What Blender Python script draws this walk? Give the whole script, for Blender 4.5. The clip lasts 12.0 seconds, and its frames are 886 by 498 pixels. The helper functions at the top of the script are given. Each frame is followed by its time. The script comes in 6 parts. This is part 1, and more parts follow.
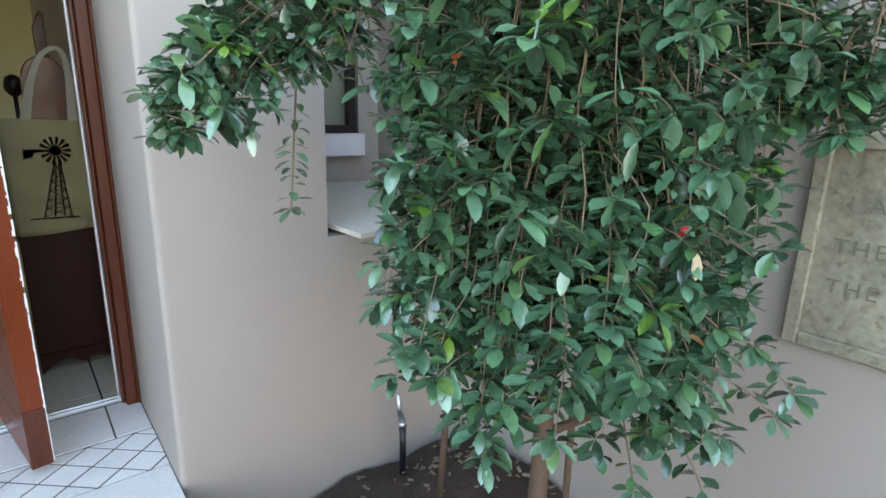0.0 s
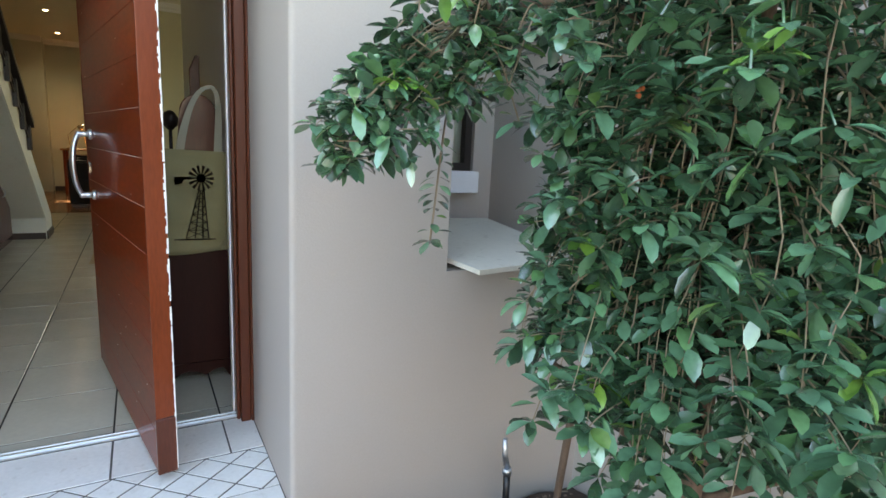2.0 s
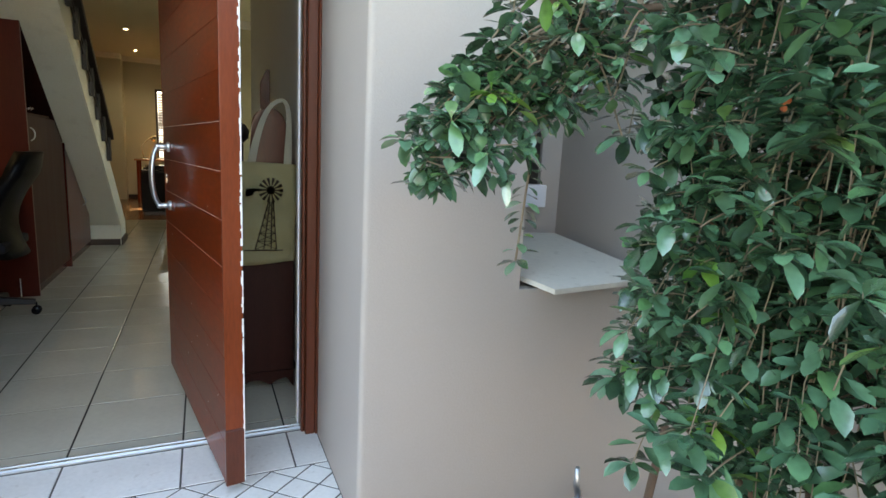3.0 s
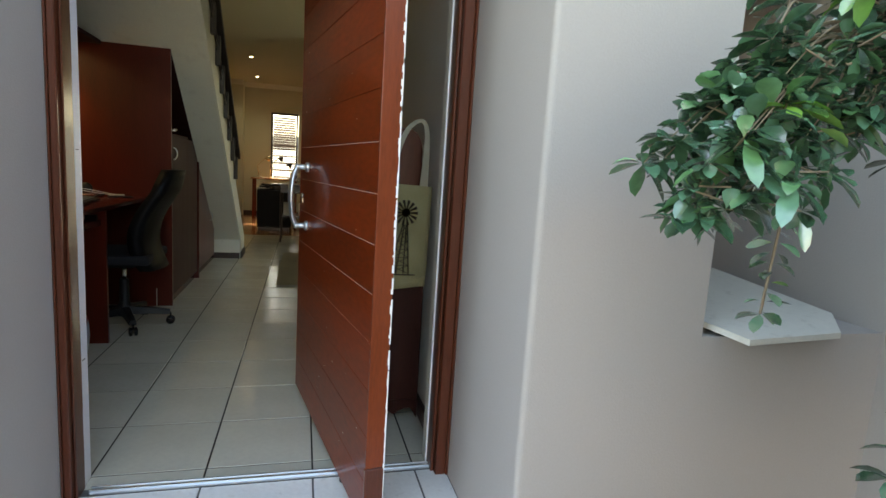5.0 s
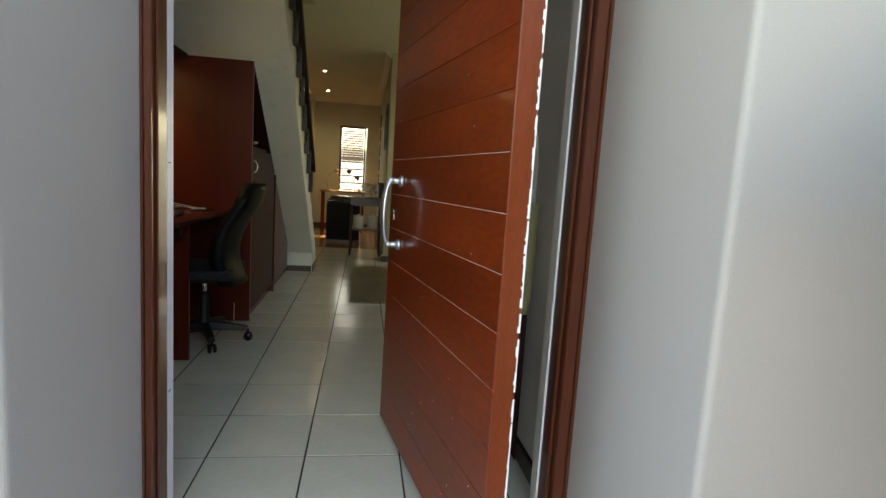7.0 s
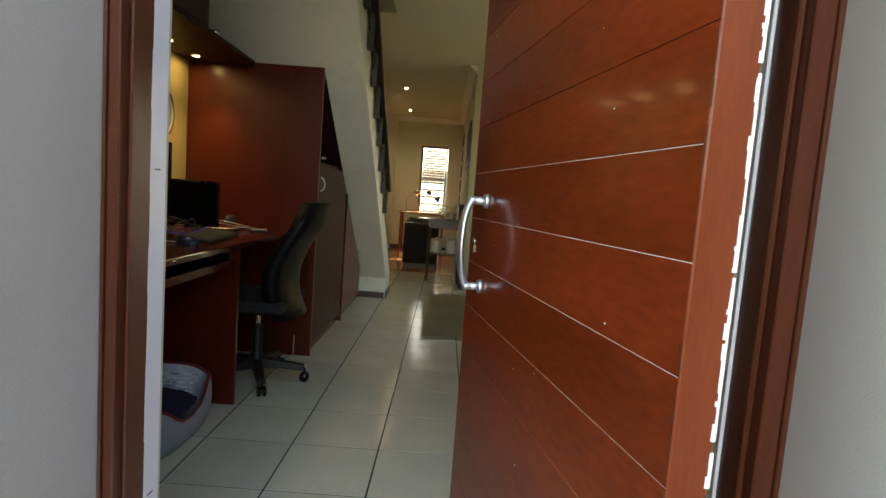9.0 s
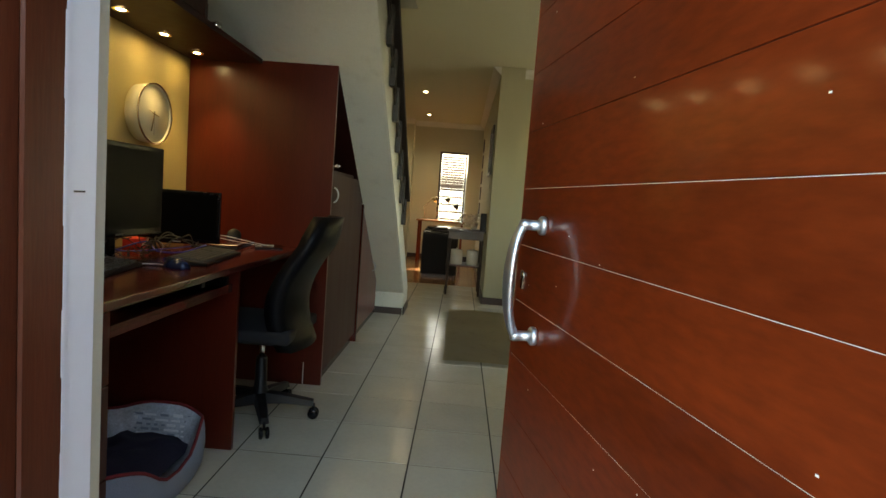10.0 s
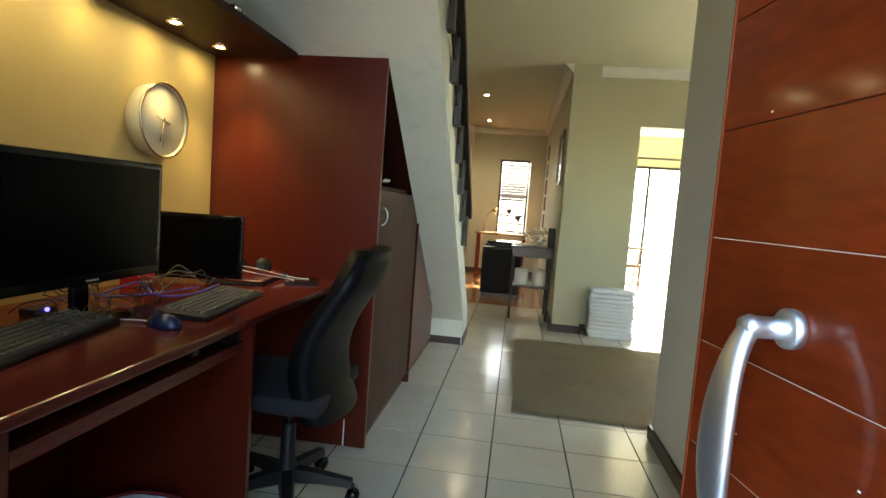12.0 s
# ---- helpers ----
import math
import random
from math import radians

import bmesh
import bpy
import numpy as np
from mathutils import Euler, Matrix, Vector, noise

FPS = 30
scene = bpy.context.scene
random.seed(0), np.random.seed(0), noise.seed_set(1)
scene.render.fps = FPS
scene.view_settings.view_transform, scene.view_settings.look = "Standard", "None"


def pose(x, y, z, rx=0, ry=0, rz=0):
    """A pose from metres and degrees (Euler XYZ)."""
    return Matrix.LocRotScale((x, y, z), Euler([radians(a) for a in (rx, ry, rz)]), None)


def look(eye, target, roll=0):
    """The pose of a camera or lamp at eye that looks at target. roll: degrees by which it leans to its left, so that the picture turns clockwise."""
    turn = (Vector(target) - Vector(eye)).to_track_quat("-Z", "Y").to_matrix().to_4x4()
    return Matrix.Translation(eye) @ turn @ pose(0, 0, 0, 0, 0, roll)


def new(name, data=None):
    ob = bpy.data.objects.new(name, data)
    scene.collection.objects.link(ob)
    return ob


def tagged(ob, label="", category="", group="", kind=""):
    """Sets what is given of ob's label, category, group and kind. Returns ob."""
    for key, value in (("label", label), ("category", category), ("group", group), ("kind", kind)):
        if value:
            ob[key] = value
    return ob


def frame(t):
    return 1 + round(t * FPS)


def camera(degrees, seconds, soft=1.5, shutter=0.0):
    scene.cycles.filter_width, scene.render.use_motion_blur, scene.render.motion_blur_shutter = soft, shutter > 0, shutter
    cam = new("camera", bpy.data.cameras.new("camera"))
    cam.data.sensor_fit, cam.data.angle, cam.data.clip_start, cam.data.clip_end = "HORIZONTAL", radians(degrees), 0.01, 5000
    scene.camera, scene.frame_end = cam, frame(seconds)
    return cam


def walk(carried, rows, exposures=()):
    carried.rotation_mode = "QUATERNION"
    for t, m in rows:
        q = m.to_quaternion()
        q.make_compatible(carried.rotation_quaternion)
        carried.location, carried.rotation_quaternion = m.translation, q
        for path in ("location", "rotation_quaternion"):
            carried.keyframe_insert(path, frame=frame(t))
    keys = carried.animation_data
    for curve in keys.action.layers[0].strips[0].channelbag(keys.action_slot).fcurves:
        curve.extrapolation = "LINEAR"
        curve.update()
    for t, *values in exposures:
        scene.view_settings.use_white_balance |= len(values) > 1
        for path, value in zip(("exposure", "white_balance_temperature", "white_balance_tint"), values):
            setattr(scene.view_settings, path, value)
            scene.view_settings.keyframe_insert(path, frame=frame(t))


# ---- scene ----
cam = camera(78.8, 12.0)
PATH = [
    (0, (0.053, -0.006, 1.089), (1.27, 1.501, 0.591), 1.5),
    (0.5, (0.039, -0.021, 1.048), (1.192, 1.559, 0.63), 1.9),
    (1, (-0.001, 0.008, 1.06), (1.108, 1.623, 0.657), 2.4),
    (1.5, (-0.012, 0.037, 1.062), (1.034, 1.699, 0.681), 2.5),
    (2, (-0.024, 0.071, 1.073), (0.946, 1.781, 0.708), 2.8),
    (2.5, (-0.037, 0.106, 1.076), (0.854, 1.862, 0.725), 2.8),
    (3, (-0.062, 0.153, 1.079), (0.747, 1.951, 0.742), 2.9),
    (5, (-0.209, 0.367, 1.074), (0.3, 2.281, 0.795), 3.6),
    (5.5, (-0.26, 0.42, 1.079), (0.185, 2.351, 0.805), 3.7),
    (6, (-0.318, 0.478, 1.071), (0.078, 2.421, 0.811), 4.0),
    (6.5, (-0.347, 0.539, 1.074), (0.014, 2.49, 0.818), 3.8),
    (8.5, (-0.264, 1.04, 1.054), (-0.21, 3.029, 0.853), 4.1),
    (9, (-0.308, 1.184, 1.061), (-0.304, 3.175, 0.874), 4.3),
    (9.5, (-0.335, 1.372, 1.073), (-0.361, 3.364, 0.897), 4.3),
    (10, (-0.372, 1.545, 1.097), (-0.428, 3.536, 0.925), 4.4),
    (10.5, (-0.404, 1.703, 1.101), (-0.503, 3.694, 0.933), 4.5),
    (11, (-0.428, 1.867, 1.088), (-0.577, 3.854, 0.925), 4.3),
    (11.5, (-0.456, 2.012, 1.099), (-0.661, 3.995, 0.937), 4.3),
    (12, (-0.476, 2.148, 1.162), (-0.739, 4.124, 1.001), 4.2),
]

EXPOSURES = [(0.0, 3.25, 8700, 9), (3.2, 3.25, 8800, 8), (5.5, 3.05, 9000, 6), (8.5, 3.5, 9400, 5), (10.5, 3.82, 8900, 4), (12.0, 4.5, 7600, 3)]
walk(cam, [(t, look(eye, target, roll)) for t, eye, target, roll in PATH], EXPOSURES)

# ---- world and lights ----
SUN_ELEVATION, SUN_TURN = 42.0, 10.0  # degrees; the turn is clockwise from +y


def build_world():
    world = bpy.data.worlds.new("sky")
    scene.world = world
    world.use_nodes = True
    nodes, links = world.node_tree.nodes, world.node_tree.links
    nodes.clear()
    out = nodes.new("ShaderNodeOutputWorld")
    back = nodes.new("ShaderNodeBackground")
    sky = nodes.new("ShaderNodeTexSky")
    sky.sky_type, sky.sun_disc = "NISHITA", False
    sky.sun_elevation, sky.sun_rotation = radians(SUN_ELEVATION), radians(SUN_TURN)
    back.inputs["Strength"].default_value = 0.15
    links.new(sky.outputs["Color"], back.inputs["Color"])
    links.new(back.outputs["Background"], out.inputs["Surface"])


def lamp(name, kind, at, to, power, colour=(1, 1, 1), **more):
    data = bpy.data.lights.new(name, kind)
    data.energy, data.color = power, colour
    for key, value in more.items():
        if key == "size":
            if kind == "AREA":
                data.shape, data.size, data.size_y = "RECTANGLE", value[0], value[1]
            else:
                data.shadow_soft_size = value
        elif key == "cone":
            data.spot_size, data.spot_blend = radians(value), 1.0
        elif key == "angle":
            data.angle = radians(value)
    ob = new(name, data)
    ob.matrix_world = look(at, to)
    return ob


build_world()
ce, se = math.cos(radians(SUN_ELEVATION)), math.sin(radians(SUN_ELEVATION))
st, ct = math.sin(radians(SUN_TURN)), math.cos(radians(SUN_TURN))
lamp("sun", "SUN", (20 * st * ce, 20 * ct * ce, 20 * se), (0, 0, 0), 4.0, (1.0, 0.94, 0.84), angle=0.5)
lamp("patio_daylight", "AREA", (1.75, 12.30, 1.15), (1.75, 5.0, 0.9), 6, (1.0, 0.97, 0.9), size=(2.0, 1.95))
lamp("window_daylight", "AREA", (-0.585, 12.35, 1.4), (-0.6, 5.0, 0.9), 0.8, (1.0, 0.97, 0.88), size=(0.8, 1.7))
# unseen fill lamp, added to brighten the hall from the right
lamp("side_window_daylight", "AREA", (3.45, 6.35, 1.55), (0.0, 6.2, 1.0), 0.6, (1.0, 0.97, 0.9), size=(1.5, 1.1))
LAMP_X, LAMP_Y = -1.80, (2.80, 3.11, 3.42, 3.74, 4.06, 4.37)
for y in LAMP_Y:
    lamp("shelf_light", "SPOT", (LAMP_X + 0.06, y, 1.745), (LAMP_X + 0.10, y, 0.0), 0.04 if y < 3.6 else 0.10 if y < 4.0 else 0.60 if y < 4.2 else 1.5, (1.0, 0.76, 0.40), size=0.02, cone=78)
# the third, in the sunny room, is an added lamp out of view
for x, y in ((-0.99, 9.15), (-1.06, 11.1), (0.9, 9.6)):
    lamp("ceiling_spot", "SPOT", (x, y, 2.56), (x, y, 0.0), 2.0, (1.0, 0.93, 0.76), size=0.12, cone=140)


# ---- materials ----
def tree(name):
    m = bpy.data.materials.new(name)
    m.use_nodes = True
    n = m.node_tree.nodes
    return m, n, m.node_tree.links, n["Principled BSDF"]


def ramp(n, stops):
    r = n.new("ShaderNodeValToRGB")
    e = r.color_ramp.elements
    while len(e) < len(stops):
        e.new(0.5)
    for k, (p, c) in enumerate(stops):
        e[k].position, e[k].color = p, (*c, 1)
    return r


def surface(name, colour, rough=0.6, metal=0.0, coarse=3.0, fine=60.0, vary=0.12, bump=0.0, stretch=(1, 1, 1), dark=None, spec=0.5, coat=0.0,
            own=0.0, stain=0.0, bump_scale=None, coat_rough=0.12):
    """A surface with a slow and a fine variation of colour and gloss, relief, stains, and a shade of its own for each object."""
    m, n, l, p = tree(name)
    co = n.new("ShaderNodeTexCoord")
    mp = n.new("ShaderNodeMapping")
    mp.inputs["Scale"].default_value = stretch
    l.new(co.outputs["Object"], mp.inputs["Vector"])
    big, small = n.new("ShaderNodeTexNoise"), n.new("ShaderNodeTexNoise")
    big.inputs["Scale"].default_value, small.inputs["Scale"].default_value = coarse, fine
    big.inputs["Detail"].default_value, small.inputs["Detail"].default_value = 5, 4
    for t in (big, small):
        l.new(mp.outputs["Vector"], t.inputs["Vector"])
    low = dark or tuple(c * (1 - vary) for c in colour)
    high = tuple(min(1, c * (1 + vary)) for c in colour)
    mix = n.new("ShaderNodeMath")
    mix.operation = "MULTIPLY_ADD"
    mix.inputs[1].default_value = 0.45
    l.new(small.outputs["Fac"], mix.inputs[0])
    half = n.new("ShaderNodeMath")
    half.operation = "MULTIPLY"
    half.inputs[1].default_value = 0.55
    l.new(big.outputs["Fac"], half.inputs[0])
    l.new(half.outputs[0], mix.inputs[2])
    r = ramp(n, [(0.24, low), (0.76, high)])
    l.new(mix.outputs[0], r.inputs["Fac"])
    col = r.outputs["Color"]
    if own:
        info, hsv, mr = n.new("ShaderNodeObjectInfo"), n.new("ShaderNodeHueSaturation"), n.new("ShaderNodeMapRange")
        mr.inputs["To Min"].default_value, mr.inputs["To Max"].default_value = 1 - own, 1 + own
        l.new(info.outputs["Random"], mr.inputs["Value"])
        l.new(mr.outputs["Result"], hsv.inputs["Value"])
        l.new(col, hsv.inputs["Color"])
        col = hsv.outputs["Color"]
    if stain:
        sp = n.new("ShaderNodeTexNoise")
        sp.inputs["Scale"].default_value, sp.inputs["Detail"].default_value = coarse * 4.3, 8
        l.new(co.outputs["Object"], sp.inputs["Vector"])
        sr = ramp(n, [(0.58, (0, 0, 0)), (0.72, (1, 1, 1))])
        l.new(sp.outputs["Fac"], sr.inputs["Fac"])
        mm = n.new("ShaderNodeMix")
        mm.data_type, mm.blend_type = "RGBA", "MULTIPLY"
        f = n.new("ShaderNodeMath")
        f.operation = "MULTIPLY"
        f.inputs[1].default_value = stain
        l.new(sr.outputs["Color"], f.inputs[0])
        l.new(f.outputs[0], mm.inputs[0])
        l.new(col, mm.inputs[6])
        mm.inputs[7].default_value = (0.45, 0.40, 0.34, 1)
        col = mm.outputs[2]
    l.new(col, p.inputs["Base Color"])
    rr = n.new("ShaderNodeMapRange")
    rr.inputs["To Min"].default_value, rr.inputs["To Max"].default_value = max(0.03, rough - 0.08), min(1, rough + 0.08)
    l.new(big.outputs["Fac"], rr.inputs["Value"])
    l.new(rr.outputs["Result"], p.inputs["Roughness"])
    p.inputs["Metallic"].default_value = metal
    p.inputs["Specular IOR Level"].default_value = spec
    p.inputs["Coat Weight"].default_value = coat
    p.inputs["Coat Roughness"].default_value = coat_rough
    if bump:
        b = n.new("ShaderNodeBump")
        b.inputs["Strength"].default_value, b.inputs["Distance"].default_value = bump, 0.002
        src = small
        if bump_scale:
            src = n.new("ShaderNodeTexNoise")
            src.inputs["Scale"].default_value, src.inputs["Detail"].default_value = bump_scale, 3
            l.new(mp.outputs["Vector"], src.inputs["Vector"])
        l.new(src.outputs["Fac"], b.inputs["Height"])
        l.new(b.outputs["Normal"], p.inputs["Normal"])
    return m


def glow(name, colour, power):
    m, n, l, p = tree(name)
    p.inputs["Base Color"].default_value = (*colour, 1)
    p.inputs["Emission Color"].default_value = (*colour, 1)
    p.inputs["Emission Strength"].default_value = power
    return m


def glass(name, tint=(0.95, 0.98, 0.97)):
    m, n, l, p = tree(name)
    p.inputs["Base Color"].default_value = (*tint, 1)
    p.inputs["Roughness"].default_value = 0.02
    p.inputs["Transmission Weight"].default_value = 1.0
    p.inputs["IOR"].default_value = 1.45
    return m


def leafy(name, young=False):
    m, n, l, p = tree(name)
    info = n.new("ShaderNodeNewGeometry")
    cols = [(0.0, (0.020, 0.060, 0.030)), (0.38, (0.054, 0.145, 0.072)), (0.78, (0.120, 0.280, 0.170)), (0.975, (0.095, 0.25, 0.090)), (1.0, (0.14, 0.25, 0.06))]
    if young:
        cols = [(0.0, (0.10, 0.28, 0.06)), (1.0, (0.22, 0.42, 0.07))]
    r = ramp(n, cols)
    l.new(info.outputs["Random Per Island"], r.inputs["Fac"])
    co = n.new("ShaderNodeTexCoord")
    no = n.new("ShaderNodeTexNoise")
    no.inputs["Scale"].default_value = 70
    l.new(co.outputs["Object"], no.inputs["Vector"])
    mm = n.new("ShaderNodeMix")
    mm.data_type, mm.blend_type = "RGBA", "OVERLAY"
    mm.inputs[0].default_value = 0.35
    l.new(r.outputs["Color"], mm.inputs[6])
    l.new(no.outputs["Fac"], mm.inputs[7])
    l.new(mm.outputs[2], p.inputs["Base Color"])
    p.inputs["Roughness"].default_value = 0.27
    p.inputs["Specular IOR Level"].default_value = 1.0
    p.inputs["IOR"].default_value = 1.65
    p.inputs["Coat Weight"].default_value = 0.8
    p.inputs["Coat Roughness"].default_value = 0.24
    p.inputs["Subsurface Weight"].default_value = 0.0
    b = n.new("ShaderNodeBump")
    b.inputs["Strength"].default_value, b.inputs["Distance"].default_value = 0.3, 0.002
    l.new(no.outputs["Fac"], b.inputs["Height"])
    l.new(b.outputs["Normal"], p.inputs["Normal"])
    return m


